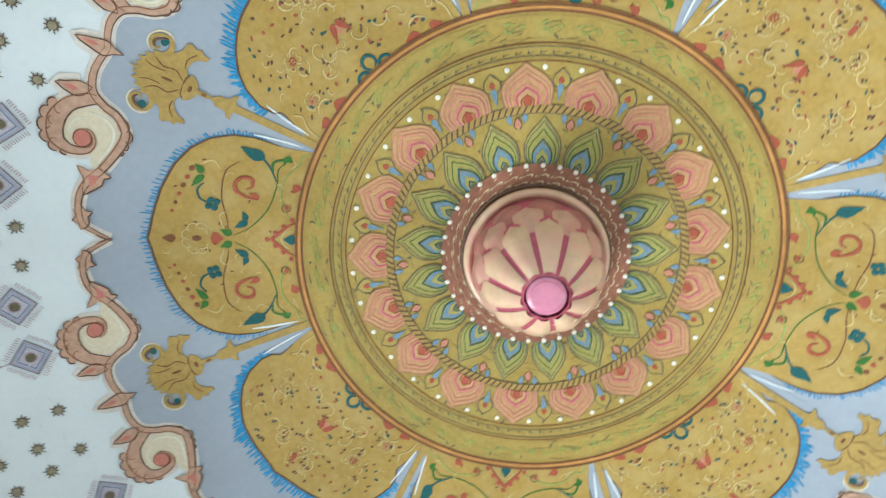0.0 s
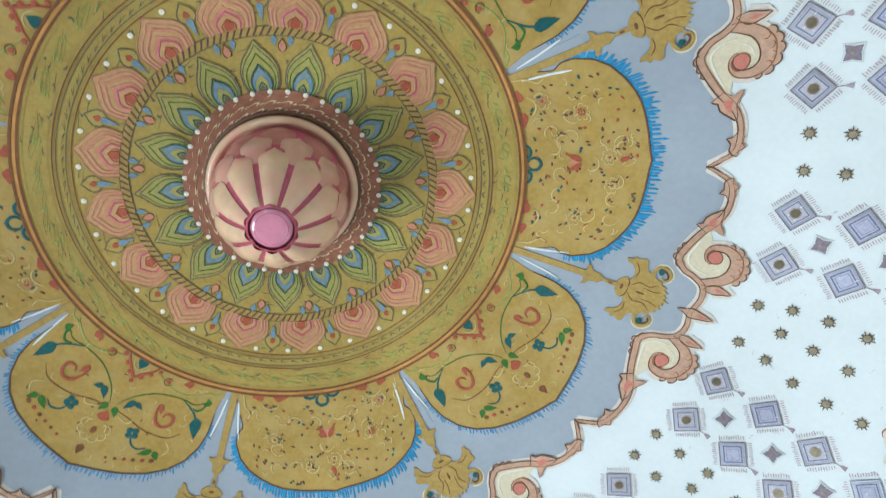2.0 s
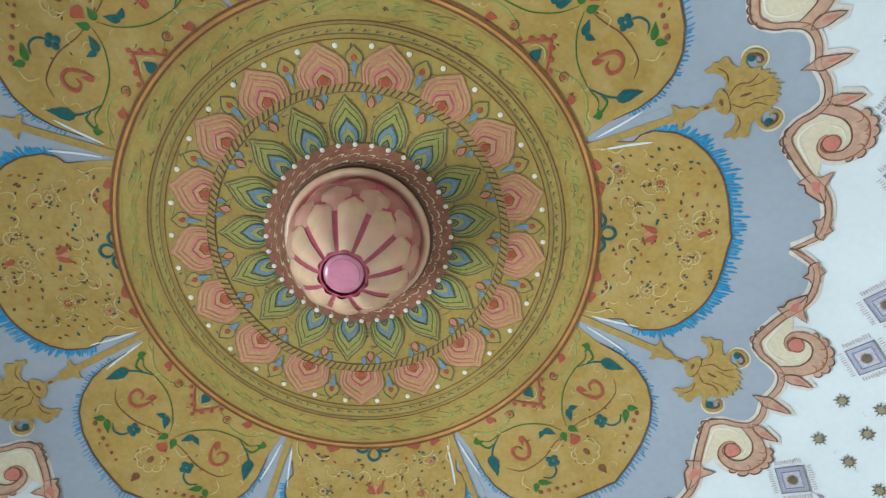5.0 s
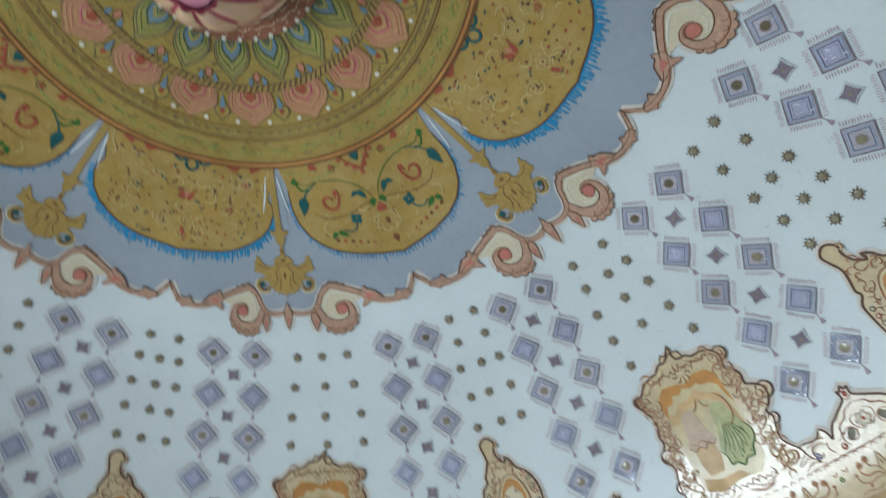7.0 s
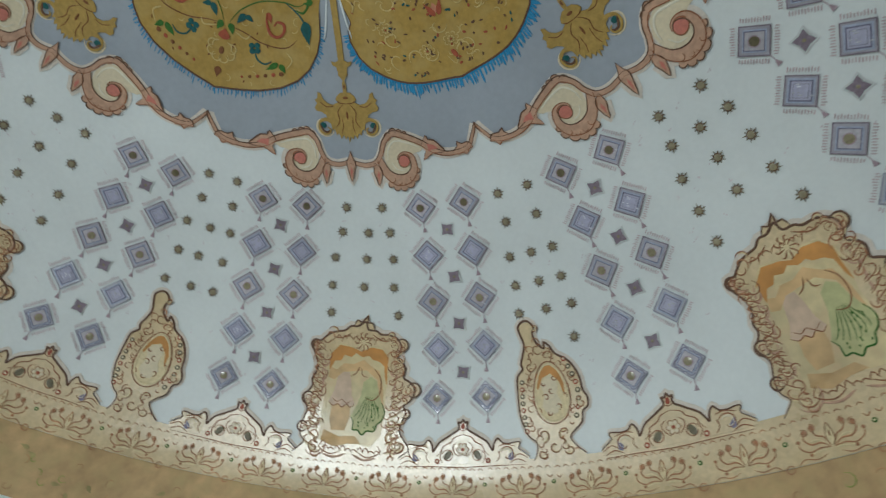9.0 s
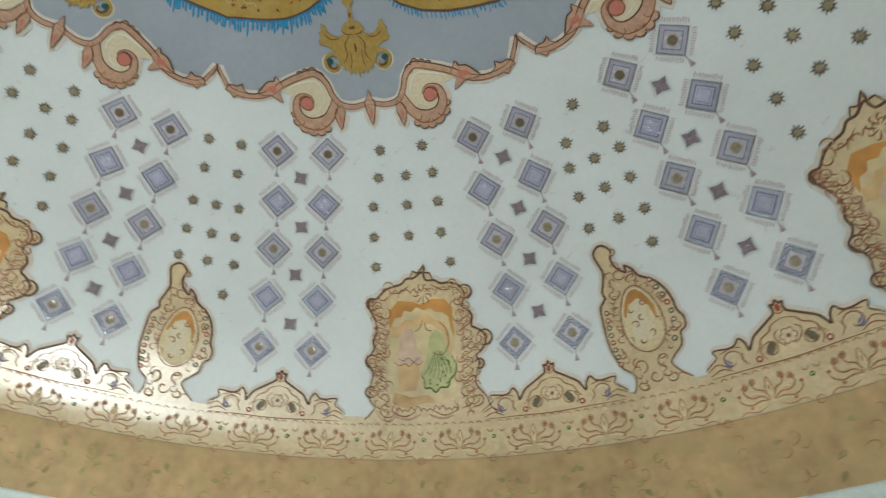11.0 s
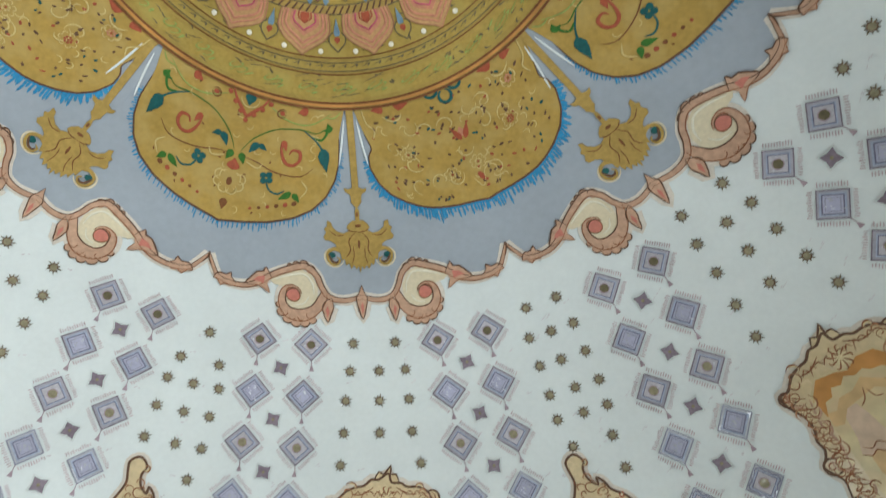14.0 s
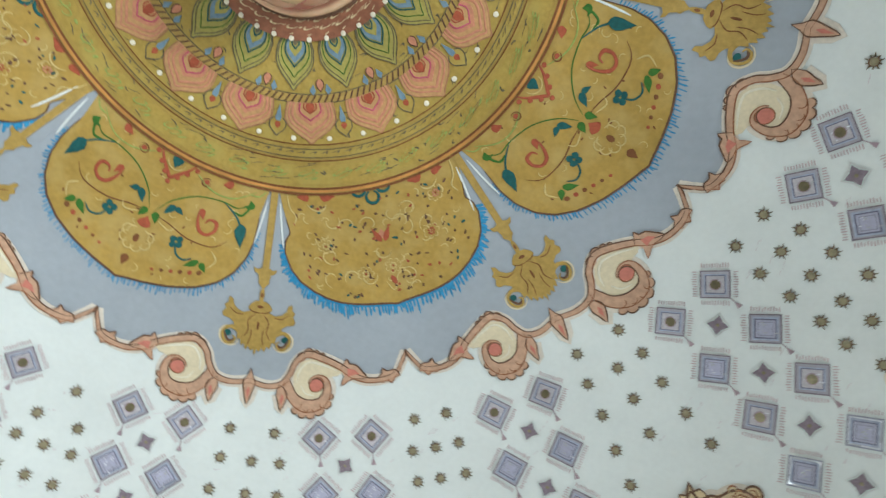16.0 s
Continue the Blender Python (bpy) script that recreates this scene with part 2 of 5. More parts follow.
class Sheet:
    """Brushwork on the dome: x to the right and y down the dome, in metres from a point s0 below the crown."""
    def __init__(self, s0, warp=None, down=None):
        self.s0, self.bm, self.o, self.warp, self.down = s0, bmesh.new(), at(s0, 0), warp, down

    def v(self, x, y, h):
        s = self.s0 + y
        if s < 0.02:
            s = 0.02
        ang = -x / max(rad(s), 0.05)
        if self.warp:
            ang = radians(self.warp(math.degrees(ang)))
            s += self.down(math.degrees(ang))
        return self.bm.verts.new(at(s, ang, h) - self.o)

    def fill(self, outline, h=0.008, skirt=True):
        """A flat-painted shape, cut fine enough to follow the dome."""
        flat = bmesh.new()
        f = flat.faces.new([flat.verts.new((x, y, 0)) for x, y in outline])
        f.normal_update()
        bmesh.ops.triangulate(flat, faces=[f], ngon_method="EAR_CLIP")
        ys, xs = [p[1] for p in outline], [p[0] for p in outline]
        for lo, hi, step, axis in ((min(ys), max(ys), 0.045, (0, 1, 0)), (min(xs), max(xs), 0.16, (1, 0, 0))):
            for i in range(1, int((hi - lo) / step) + 1):
                k = lo + (hi - lo) * i / (int((hi - lo) / step) + 1)
                bmesh.ops.bisect_plane(flat, geom=flat.verts[:] + flat.edges[:] + flat.faces[:], plane_co=Vector(axis) * k, plane_no=axis)
        made = {v: self.v(v.co.x, v.co.y, h) for v in flat.verts}
        for g in flat.faces:
            self.bm.faces.new([made[v] for v in g.verts])
        if skirt:
            for e in flat.edges:
                if len(e.link_faces) == 1:
                    a, b = e.verts
                    self.bm.faces.new([self.v(p.co.x, p.co.y, q) for p, q in ((a, h), (b, h), (b, h - 0.004), (a, h - 0.004))])
        flat.free()
        return self

    def rows(self, rows, h, cols=10):
        """A field that follows the dome, from rows of (y, left x, right x)."""
        last = None
        for y, a, b in rows:
            now = [self.v(a + (b - a) * i / cols, y, h) for i in range(cols + 1)]
            if last:
                for i in range(cols):
                    self.bm.faces.new((last[i], last[i + 1], now[i + 1], now[i]))
            last = now
        return self

    def stroke(self, pts, w, h=0.011, taper=(0.35, 0.35), n=4, closed=False, smooth=True):
        """A brush stroke with a raised middle, thinner at its ends."""
        p = curve(pts, n, closed) if smooth else [Vector(q) for q in pts]
        k = len(p)
        rows = []
        for i, q in enumerate(p):
            a, b = (p[i - 1], p[(i + 1) % k]) if closed else (p[max(i - 1, 0)], p[min(i + 1, k - 1)])
            d = b - a
            if d.length < 1e-9:
                d = Vector((1, 0))
            d.normalize()
            u = i / max(k - 1, 1)
            f = 1.0 if closed else min(1, taper[0] + (1 - taper[0]) * u * 4, taper[1] + (1 - taper[1]) * (1 - u) * 4)
            nx, ny = -d.y * w * f / 2, d.x * w * f / 2
            rows.append((self.v(q.x + nx, q.y + ny, h), self.v(q.x, q.y, h + min(0.0025, w * 0.25)), self.v(q.x - nx, q.y - ny, h)))
        for i in range(k if closed else k - 1):
            a, b = rows[i], rows[(i + 1) % k]
            self.bm.faces.new((a[0], a[1], b[1], b[0]))
            self.bm.faces.new((a[1], a[2], b[2], b[1]))
        return self

    def ribbon(self, pts, h=0.009, n=5, edges=()):
        """A painted band of changing width through (x, y, width); edges: sheets that take a thin line along each side."""
        p = curve([q[:2] for q in pts], n)
        wd = np.interp(np.linspace(0, len(pts) - 1, len(p)), range(len(pts)), [q[2] for q in pts])
        rows, sides = [], ([], [])
        for i, q in enumerate(p):
            d = p[min(i + 1, len(p) - 1)] - p[max(i - 1, 0)]
            d.normalize()
            nx, ny = -d.y * wd[i] / 2, d.x * wd[i] / 2
            sides[0].append((q.x + nx, q.y + ny)), sides[1].append((q.x - nx, q.y - ny))
            rows.append((self.v(q.x + nx, q.y + ny, h), self.v(q.x, q.y, h + 0.002), self.v(q.x - nx, q.y - ny, h)))
        for a, b in zip(rows, rows[1:]):
            self.bm.faces.new((a[0], a[1], b[1], b[0]))
            self.bm.faces.new((a[1], a[2], b[2], b[1]))
        for side, (sh, w) in zip(sides, edges):
            sh.stroke(side, w, h + 0.003, (0.5, 0.5), 1)
        return self

    def dot(self, x, y, r, h=0.011, n=8, up=0.003, ry=None, turn=0.0):
        ry = ry or r
        c = self.v(x, y, h + up)
        ring = []
        for i in range(n):
            a = 2 * math.pi * i / n
            px, py = r * math.cos(a), ry * math.sin(a)
            ring.append(self.v(x + px * math.cos(turn) - py * math.sin(turn), y + px * math.sin(turn) + py * math.cos(turn), h))
        for i in range(n):
            self.bm.faces.new((c, ring[i], ring[(i + 1) % n]))
        return self

    def drop(self, x, y, r, length, turn, h=0.011):
        """A leaf or drop with its point at the far end; turn 0 points down the dome."""
        o = []
        for u, w in ((0, 0), (0.08, 0.55), (0.25, 1), (0.5, 0.85), (0.75, 0.4), (1, 0)):
            o.append((w * r, u * length))
        pts = o + [(-a, b) for a, b in reversed(o[1:-1])]
        c, s = math.cos(turn), math.sin(turn)
        return self.fill([(x + a * c - b * s, y + a * s + b * c) for a, b in pts], h, skirt=False)


def curve(pts, n=4, closed=False):
    """A smooth line through the points."""
    p = [Vector(q) for q in pts]
    k = len(p)
    if k < 3:
        return [p[0].lerp(p[-1], i / (n or 1)) for i in range(n + 1)]
    out = []
    for i in range(k if closed else k - 1):
        a, b, c, d = (p[(i + j) % k] if closed else p[min(max(i + j, 0), k - 1)] for j in (-1, 0, 1, 2))
        for t in range(n):
            u = t / n
            out.append(0.5 * ((2 * b) + (c - a) * u + (2 * a - 5 * b + 4 * c - d) * u * u + (3 * b - a - 3 * c + d) * u ** 3))
    if not closed:
        out.append(p[-1])
    return out


def spiral(cx, cy, r0, r1, a0, a1, n=14):
    """Points from radius r0 at a0 degrees to r1 at a1."""
    return [(cx + (r0 + (r1 - r0) * i / n) * math.cos(radians(a0 + (a1 - a0) * i / n)), cy + (r0 + (r1 - r0) * i / n) * math.sin(radians(a0 + (a1 - a0) * i / n))) for i in range(n + 1)]


def flip(pts):
    return [(-x, y) for x, y in pts]


def place(s0, deg):
    """The pose, turned round the dome's axis, of a thing whose point lies s0 below the crown."""
    return Matrix.Rotation(radians(deg), 4, "Z") @ Matrix.Translation(at(s0, 0))


def thing(name, s0, deg, label, category, group=""):
    ob = new(name)
    ob.empty_display_size = 0.1
    ob.matrix_basis = place(s0, deg)
    return tagged(ob, label, category, group)


def islands(bm):
    """The separate pieces of a mesh, as lists of faces."""
    seen, out, where = set(), [], {}
    for v in bm.verts:
        where.setdefault(tuple(round(q, 5) for q in v.co), []).append(v)
    for f in bm.faces:
        if f in seen:
            continue
        todo, got = [f], []
        seen.add(f)
        while todo:
            g = todo.pop()
            got.append(g)
            for v in g.verts:
                for w in where[tuple(round(q, 5) for q in v.co)]:
                    for k in w.link_faces:
                        if k not in seen:
                            seen.add(k)
                            todo.append(k)
        out.append(got)
    return out


def link_mesh(name, verts, faces, material, parent, label, smooth):
    me = bpy.data.meshes.new(name)
    me.from_pydata(verts, [], faces)
    me.materials.append(M[material])
    if smooth:
        me.polygons.foreach_set("use_smooth", [True] * len(me.polygons))
    ob = new(name, me)
    if parent:
        ob.parent = parent
    return tagged(ob, label)


def part(name, sheet, material, parent=None, label="", smooth=True, whole=True, least=0.04):
    """Links brushwork or a bmesh under its thing: as one mesh, or (whole=False) each stroke as a part of its own and the tiniest ones joined."""
    bm = sheet.bm if isinstance(sheet, Sheet) else sheet
    if not isinstance(sheet, Sheet):
        bmesh.ops.recalc_face_normals(bm, faces=bm.faces)
    groups, small = ([list(bm.faces)], []) if whole else ([], [])
    if not whole:
        for g in islands(bm):
            co = np.array([v.co[:] for f in g for v in f.verts])
            if np.linalg.norm(co.max(0) - co.min(0)) >= least:
                groups.append(g)
            else:
                small += g
    made = []
    for g, is_small in [(g, False) for g in groups] + ([(small, True)] if small else []):
        index, verts, faces = {}, [], []
        for f in g:
            row = []
            for v in f.verts:
                if v not in index:
                    index[v] = len(verts)
                    verts.append(v.co[:])
                row.append(index[v])
            faces.append(row)
        ob = link_mesh(name + "_speckle" if is_small and groups else name, verts, faces, material, parent, label, smooth)
        if is_small:
            tagged(ob, kind="stuff")
        made.append(ob)
    bm.free()
    return made[0] if made else None


def ring(s_from, s_to, h, steps, cols=128, edge=None):
    """A band round the dome; edge(deg) may give another lower limit."""
    bm = bmesh.new()
    last = None
    first = None
    for i in range(cols):
        deg = 360 * i / cols
        lo = edge(deg) if edge else s_to
        col = [bm.verts.new(at(s_from + (lo - s_from) * j / steps, radians(deg), h)) for j in range(steps + 1)]
        if last:
            for j in range(steps):
                bm.faces.new((last[j], last[j + 1], col[j + 1], col[j]))
        first, last = first or col, col
    for j in range(steps):
        bm.faces.new((last[j], last[j + 1], first[j + 1], first[j]))
    return bm


# ---- the shell ----
GOLD_LOW = SPRING_S + 0.36
dome_bm = ring(0.0005, SPRING_S, 0.0, 44, 160)
shell = ring(0.0005, GOLD_LOW, -0.16, 40, 96)          # the outer skin of the masonry
_m = bpy.data.meshes.new("shell")
shell.to_mesh(_m)
shell.free()
dome_bm.from_mesh(_m)
bpy.data.meshes.remove(_m)
part("dome_ceiling", dome_bm, "white")
tagged(bpy.data.objects["dome_ceiling"], "white painted plaster dome with hand-painted decoration", "ceiling", kind="structure")
drum = part("wall_drum", ring(SPRING_S - 0.0, GOLD_LOW, 0.0, 4, 160), "drum")
tagged(drum, "brownish gold painted round drum under the dome", "wall", kind="structure")


def lower_wall():
    """The round wall under the drum, with the assumed doorways, in two skins."""
    bm = bmesh.new()
    cols = 144
    top = SPRING_Z - 0.36
    levels = [0.0, DOOR_HIGH, top]
    def is_open(i):
        deg = (i + 0.5) * 360 / cols
        return any(abs((deg - az + 180) % 360 - 180) * math.pi / 180 * 3.37 < w / 2 for az, w in ASSUMED_OPENINGS)
    grid = [[[bm.verts.new((r * math.cos(2 * math.pi * i / cols), r * math.sin(2 * math.pi * i / cols), z)) for z in levels] for i in range(cols)] for r in (3.37, 3.60)]
    for i in range(cols):
        j = (i + 1) % cols
        for lv in range(2):
            if lv == 0 and is_open(i):
                bm.faces.new((grid[0][i][1], grid[0][j][1], grid[1][j][1], grid[1][i][1]))
                continue
            for g in grid:
                bm.faces.new((g[i][lv], g[j][lv], g[j][lv + 1], g[i][lv + 1]))
            if lv == 0:
                if is_open(i - 1):
                    bm.faces.new((grid[0][i][0], grid[1][i][0], grid[1][i][1], grid[0][i][1]))
                if is_open(j):
                    bm.faces.new((grid[0][j][0], grid[1][j][0], grid[1][j][1], grid[0][j][1]))
        bm.faces.new((grid[0][i][2], grid[0][j][2], grid[1][j][2], grid[1][i][2]))
    return bm


tagged(part("wall_lower", lower_wall(), "wall", smooth=False), "plain white round wall with assumed, unseen doorways", "wall", kind="structure")


def moulding(z, r, section):
    bm = bmesh.new()
    cols = 144
    rings = [[bm.verts.new(((r + dr) * math.cos(2 * math.pi * i / cols), (r + dr) * math.sin(2 * math.pi * i / cols), z + dz)) for dr, dz in section] for i in range(cols)]
    k = len(section)
    for i in range(cols):
        for j in range(k):
            bm.faces.new((rings[i][j], rings[i][(j + 1) % k], rings[(i + 1) % cols][(j + 1) % k], rings[(i + 1) % cols][j]))
    return bm


tagged(part("trim_ledge", moulding(SPRING_Z - 0.36, SPRING_R, [(0.0, 0.0), (0.0, -0.02), (0.02, -0.05), (0.06, -0.06), (0.25, -0.06), (0.25, 0.0)]), "mint"), "pale grey-blue ledge below the gold drum", "moulding", kind="structure")
bm = bmesh.new()
bmesh.ops.create_grid(bm, x_segments=4, y_segments=4, size=12)
tagged(part("floor", bm, "floor", smooth=False), "polished grey stone floor", "floor", kind="structure")

# ---- painted fields ----
def border_line():
    """Half of one eighth of the scroll border, from below a pendant to the cusp below a petal tip."""
    return [(0.0, 2.092), (0.09, 2.112), (0.165, 2.097), (0.203, 2.045), (0.225, 1.985), (0.28, 1.942), (0.37, 1.968), (0.46, 2.012),
            (0.53, 2.06), (0.61, 2.09), (0.69, 2.092), (0.742, 2.075), (0.762, 2.03), (0.775, 1.97)]


_line = curve(border_line(), 6)
_deg = [math.degrees(p.x / rad(p.y)) for p in _line]
PEAK_DEG, EYE_DEG = max(_deg), math.degrees(0.352 / rad(2.09))
# where the hand-drawn border's middle, volutes and cusps stray from even spacing, in degrees, eighth by eighth
MIDDLE = {-4: 0.2, -3: 0.0, -2: -0.3, -1: 2.5, 0: -0.2, 1: 1.2, 2: 0.5, 3: 1.4}
VOLUTE_BEFORE = {-4: 10.4, -3: 9.9, -2: 8.3, -1: 10.1, 0: 8.0, 1: 10.45, 2: 10.47, 3: 10.78}
VOLUTE_AFTER = {-4: -10.2, -3: -8.6, -2: -8.6, -1: -7.0, 0: -8.85, 1: -7.65, 2: -8.7, 3: -9.9}
CUSP = {-4: 0.0, -3: 0.2, -2: 0.1, -1: 1.3, 0: 1.1, 1: 0.65, 2: 0.55, 3: -0.1}
PENDANT_STRAY = {-4: 0.8, -3: 0.4, -2: -0.2, -1: 2.25, 0: -0.3, 1: 2.0, 2: 0.5, 3: 0.8}


BORDER_DOWN = [-0.01, -0.035, -0.03, -0.035, -0.015, 0.0, 0.005, -0.035]      # how far each eighth hangs lower or higher than usual


def border_down(deg):
    return float(np.interp(-deg % 360, [45 * i for i in range(9)], [BORDER_DOWN[(i + 4) % 8] for i in range(9)]))


def border_knots(k):
    return [-PEAK_DEG, -EYE_DEG, 0, EYE_DEG, PEAK_DEG], [-22.5 + CUSP[k], VOLUTE_AFTER[k], MIDDLE[k], VOLUTE_BEFORE[k], 22.5 + CUSP[(k + 3) % 8 - 4]]


def border_warp(k):
    even, drawn = border_knots(k)
    return lambda a: float(np.interp(a, even, drawn)) if abs(a) <= PEAK_DEG else a - even[-1] * math.copysign(1, a) + (drawn[-1] if a > 0 else drawn[0])


def border_s(deg):
    """How far down the dome the border runs at that angle."""
    for k in range(-4, 4):
        even, drawn = border_knots(k)
        a = (deg + 45 * k + 180) % 360 - 180
        if drawn[0] <= a <= drawn[-1]:
            return float(np.interp(abs(np.interp(a, drawn, even)), _deg, [p.y for p in _line])) + border_down(deg)
    return 1.97


field = part("trim_painted_field", ring(1.08, 0, 0.004, 14, 400, border_s), "grey")
tagged(field, "blue-grey painted scalloped field round the petals", "painted field", kind="structure")


def petal_half(u, bulge):
    """Half width of a petal at u from ring (0) to tip (1); the sprig petals (bulge over 1) have a shoulder and a flat foot."""
    if bulge > 1:
        return float(np.interp(u, [0, 0.15, 0.30, 0.36, 0.42, 0.52, 0.66, 0.76, 0.84, 0.90, 0.94, 0.965, 0.982, 1.0],
                               [0.435, 0.44, 0.437, 0.435, 0.468, 0.487, 0.478, 0.445, 0.39, 0.33, 0.265, 0.17, 0.05, 0.0]))
    return float(np.interp(u, [0, 0.12, 0.22, 0.30, 0.42, 0.55, 0.68, 0.78, 0.86, 0.92, 0.96, 0.985, 1.0],
                           [0.43, 0.437, 0.445, 0.462, 0.485, 0.492, 0.472, 0.425, 0.345, 0.235, 0.12, 0.035, 0.0])) * bulge


def petal_outline(length, bulge, n=44):
    right = []
    for i in range(n + 1):
        u = 1 - (1 - i / n) ** 1.6
        right.append((petal_half(u, bulge), u * length))
    return right


def petal_base(name, deg, length, bulge, label):
    t = thing(name, 1.13, deg, label, "painted petal", "petals round the medallion")
    o = petal_outline(length, bulge)
    part("petal_field", Sheet(1.13).rows([(y, -x, x) for x, y in o], 0.008, 16), "gold", t)
    edge = [p for p in o if p[1] > 0.14]
    whole = flip(edge) + list(reversed(edge[:-1]))
    part("outline", Sheet(1.13).stroke(whole, 0.010, 0.010, n=1), "umber", t, "dark painted outline")
    return t, o


def fringe(t, o, material, length, width, step, rnd, low, label):
    sh = Sheet(1.13)
    pts = curve([p for p in o if p[1] > low], 3)
    sh2 = [(p.x, p.y) for p in pts]
    for side in (1, -1):
        acc = 0
        for a, b in zip(sh2, sh2[1:]):
            acc += math.dist(a, b)
            if acc < step:
                continue
            acc = 0
            d = Vector((b[0] - a[0], b[1] - a[1])).normalized()
            nx, ny = d.y, -d.x
            if nx * a[0] + ny * (a[1] - 0.3) < 0:
                nx, ny = -nx, -ny
            k = length * rnd.uniform(0.6, 1.25)
            lean = rnd.uniform(0.25, 0.6)
            x0, y0 = side * a[0], a[1]
            ex, ey = x0 + side * nx * k * 0.8, y0 + ny * k * 0.8 + k * lean
            sh.stroke([(x0, y0), ((x0 + ex) / 2 + rnd.uniform(-.004, .004), (y0 + ey) / 2), (ex, ey)], width * rnd.uniform(0.7, 1.2), 0.0065, (0.8, 0.1), 2)
    tagged(part("fringe", sh, material, t, label), kind="stuff")


def vine_petal(deg):
    """A petal with mirrored scrolling vines, buds and a pale flower."""
    rnd = random.Random(11)
    t, o = petal_base("vine_petal", deg, 0.668, 1.0, "ochre gold painted petal with green vines and red scrolls")
    fringe(t, o, "blue", 0.035, 0.006, 0.012, rnd, 0.22, "thin blue hatched fringe")
    part("fringe_wash", Sheet(1.13).stroke(flip([p for p in o if p[1] > .2]) + list(reversed([p for p in o if p[1] > .2][:-1])), 0.022, 0.0045, n=1), "sky", t, "pale blue wash along the edge")
    g, te, re, pa, li, br = (Sheet(1.13) for _ in range(6))
    for m in (1, -1):
        f = (lambda p: p) if m == 1 else flip
        g.stroke(f([(0.015, 0.30), (0.06, 0.22), (0.15, 0.15), (0.26, 0.13), (0.34, 0.14), (0.39, 0.10)]), 0.006, 0.0105)
        g.stroke(f([(0.33, 0.16), (0.37, 0.17), (0.385, 0.13), (0.36, 0.12)]), 0.012, 0.0105)
        g.drop(m * 0.40, 0.13, 0.016, 0.05, m * 2.6, 0.0115)
        g.drop(m * 0.02, 0.305, 0.018, 0.06, m * -0.4, 0.0115)
        g.drop(m * 0.30, 0.45, 0.018, 0.07, m * 0.9, 0.0115)
        g.drop(m * 0.31, 0.45, 0.015, 0.06, m * -0.8, 0.0115)
        g.dot(m * 0.29, 0.455, 0.013)
        te.stroke(f([(0.27, 0.13), (0.35, 0.18), (0.40, 0.24), (0.42, 0.31)]), 0.008, 0.0105)
        te.drop(m * 0.385, 0.21, 0.026, 0.13, m * -0.45, 0.0125)
        te.drop(m * 0.085, 0.235, 0.018, 0.07, m * 0.5, 0.0125)
        te.drop(m * 0.09, 0.24, 0.014, 0.05, m * -1.1, 0.0125)
        for a in range(4):
            te.dot(m * (0.165 + 0.020 * math.cos(a * 1.571 + 0.5)), 0.395 + 0.020 * math.sin(a * 1.571 + 0.5), 0.016, 0.012)
        te.stroke(f([(0.165, 0.40), (0.19, 0.45), (0.235, 0.465), (0.265, 0.44)]), 0.009, 0.011)
        re.stroke(f([(0.19, 0.20), (0.20, 0.25), (0.23, 0.30), (0.27, 0.31), (0.295, 0.28), (0.285, 0.24), (0.25, 0.235), (0.24, 0.26)]), 0.016, 0.0125)
        re.drop(m * 0.195, 0.195, 0.014, 0.06, m * -0.5, 0.0125)
        re.drop(m * 0.27, 0.035, 0.022, 0.05, m * 1.2, 0.0115)
        re.dot(m * 0.155, 0.07, 0.013)
        br.stroke(f(spiral(0.155, 0.07, 0.02, 0.02, 0, 330)), 0.005, 0.0125)
        br.stroke(f([(0.03, 0.32), (0.10, 0.33), (0.20, 0.36), (0.32, 0.36), (0.37, 0.31)]), 0.006, 0.0105)
        li.stroke(f([(0.36, 0.06), (0.40, 0.06), (0.42, 0.03)]), 0.008, 0.0105)
        li.stroke(f([(0.10, 0.05), (0.2, 0.1), (0.30, 0.10), (0.38, 0.04)]), 0.008, 0.0105)
        for i in range(6):
            u = i / 5
            (re if i % 2 else br).dot(m * (0.33 - 0.20 * u), 0.50 + 0.065 * u, 0.013 - 0.001 * i, 0.0115)
        pa.stroke(f([(0.05, 0.34), (0.11, 0.36), (0.13, 0.33)]), 0.008, 0.0105)
        pa.stroke(f([(0.33, 0.38), (0.37, 0.42), (0.35, 0.47)]), 0.008, 0.0105)
        for a in (-20, 25, 70):
            cx, cy = 0.052 * math.cos(radians(a)), 0.455 + 0.045 * math.sin(radians(a))
            pa.stroke(f(spiral(cx, cy, 0.026, 0.024, a - 120, a + 120, 8)), 0.007, 0.0115)
        pa.stroke(f([(0.02, 0.41), (0.045, 0.42), (0.05, 0.45)]), 0.007, 0.0115)
    re.drop(0, 0.40, 0.032, -0.06, 0, 0.0125)
    for i in range(46):
        y = rnd.uniform(0.03, 0.60)
        w = petal_half(y / 0.655, 1.0) - 0.05
        x, a = rnd.uniform(-1, 1) * max(w, 0.01), rnd.uniform(0, 360)
        if i % 3:
            pa.stroke(spiral(x, y, rnd.uniform(0.014, 0.03), 0.010, a, a + rnd.uniform(100, 200), 6), 0.005, 0.0102, n=2)
        else:
            br.dot(x, y, 0.004, 0.0105, 6, ry=0.009, turn=rnd.uniform(0, 3))
    re.stroke([(-0.085, 0.015), (-0.06, 0.06), (-0.02, 0.105), (0, 0.125), (0.02, 0.105), (0.06, 0.06), (0.085, 0.015)], 0.016, 0.0115)
    for i in range(7):
        a = -0.085 + 0.17 * i / 6
        re.dot(a * 1.12, 0.02 + (0.12 - abs(a) * 1.2) * 1.05, 0.012, 0.0125)
    te.drop(0, 0.015, 0.026, 0.06, 0, 0.0125)
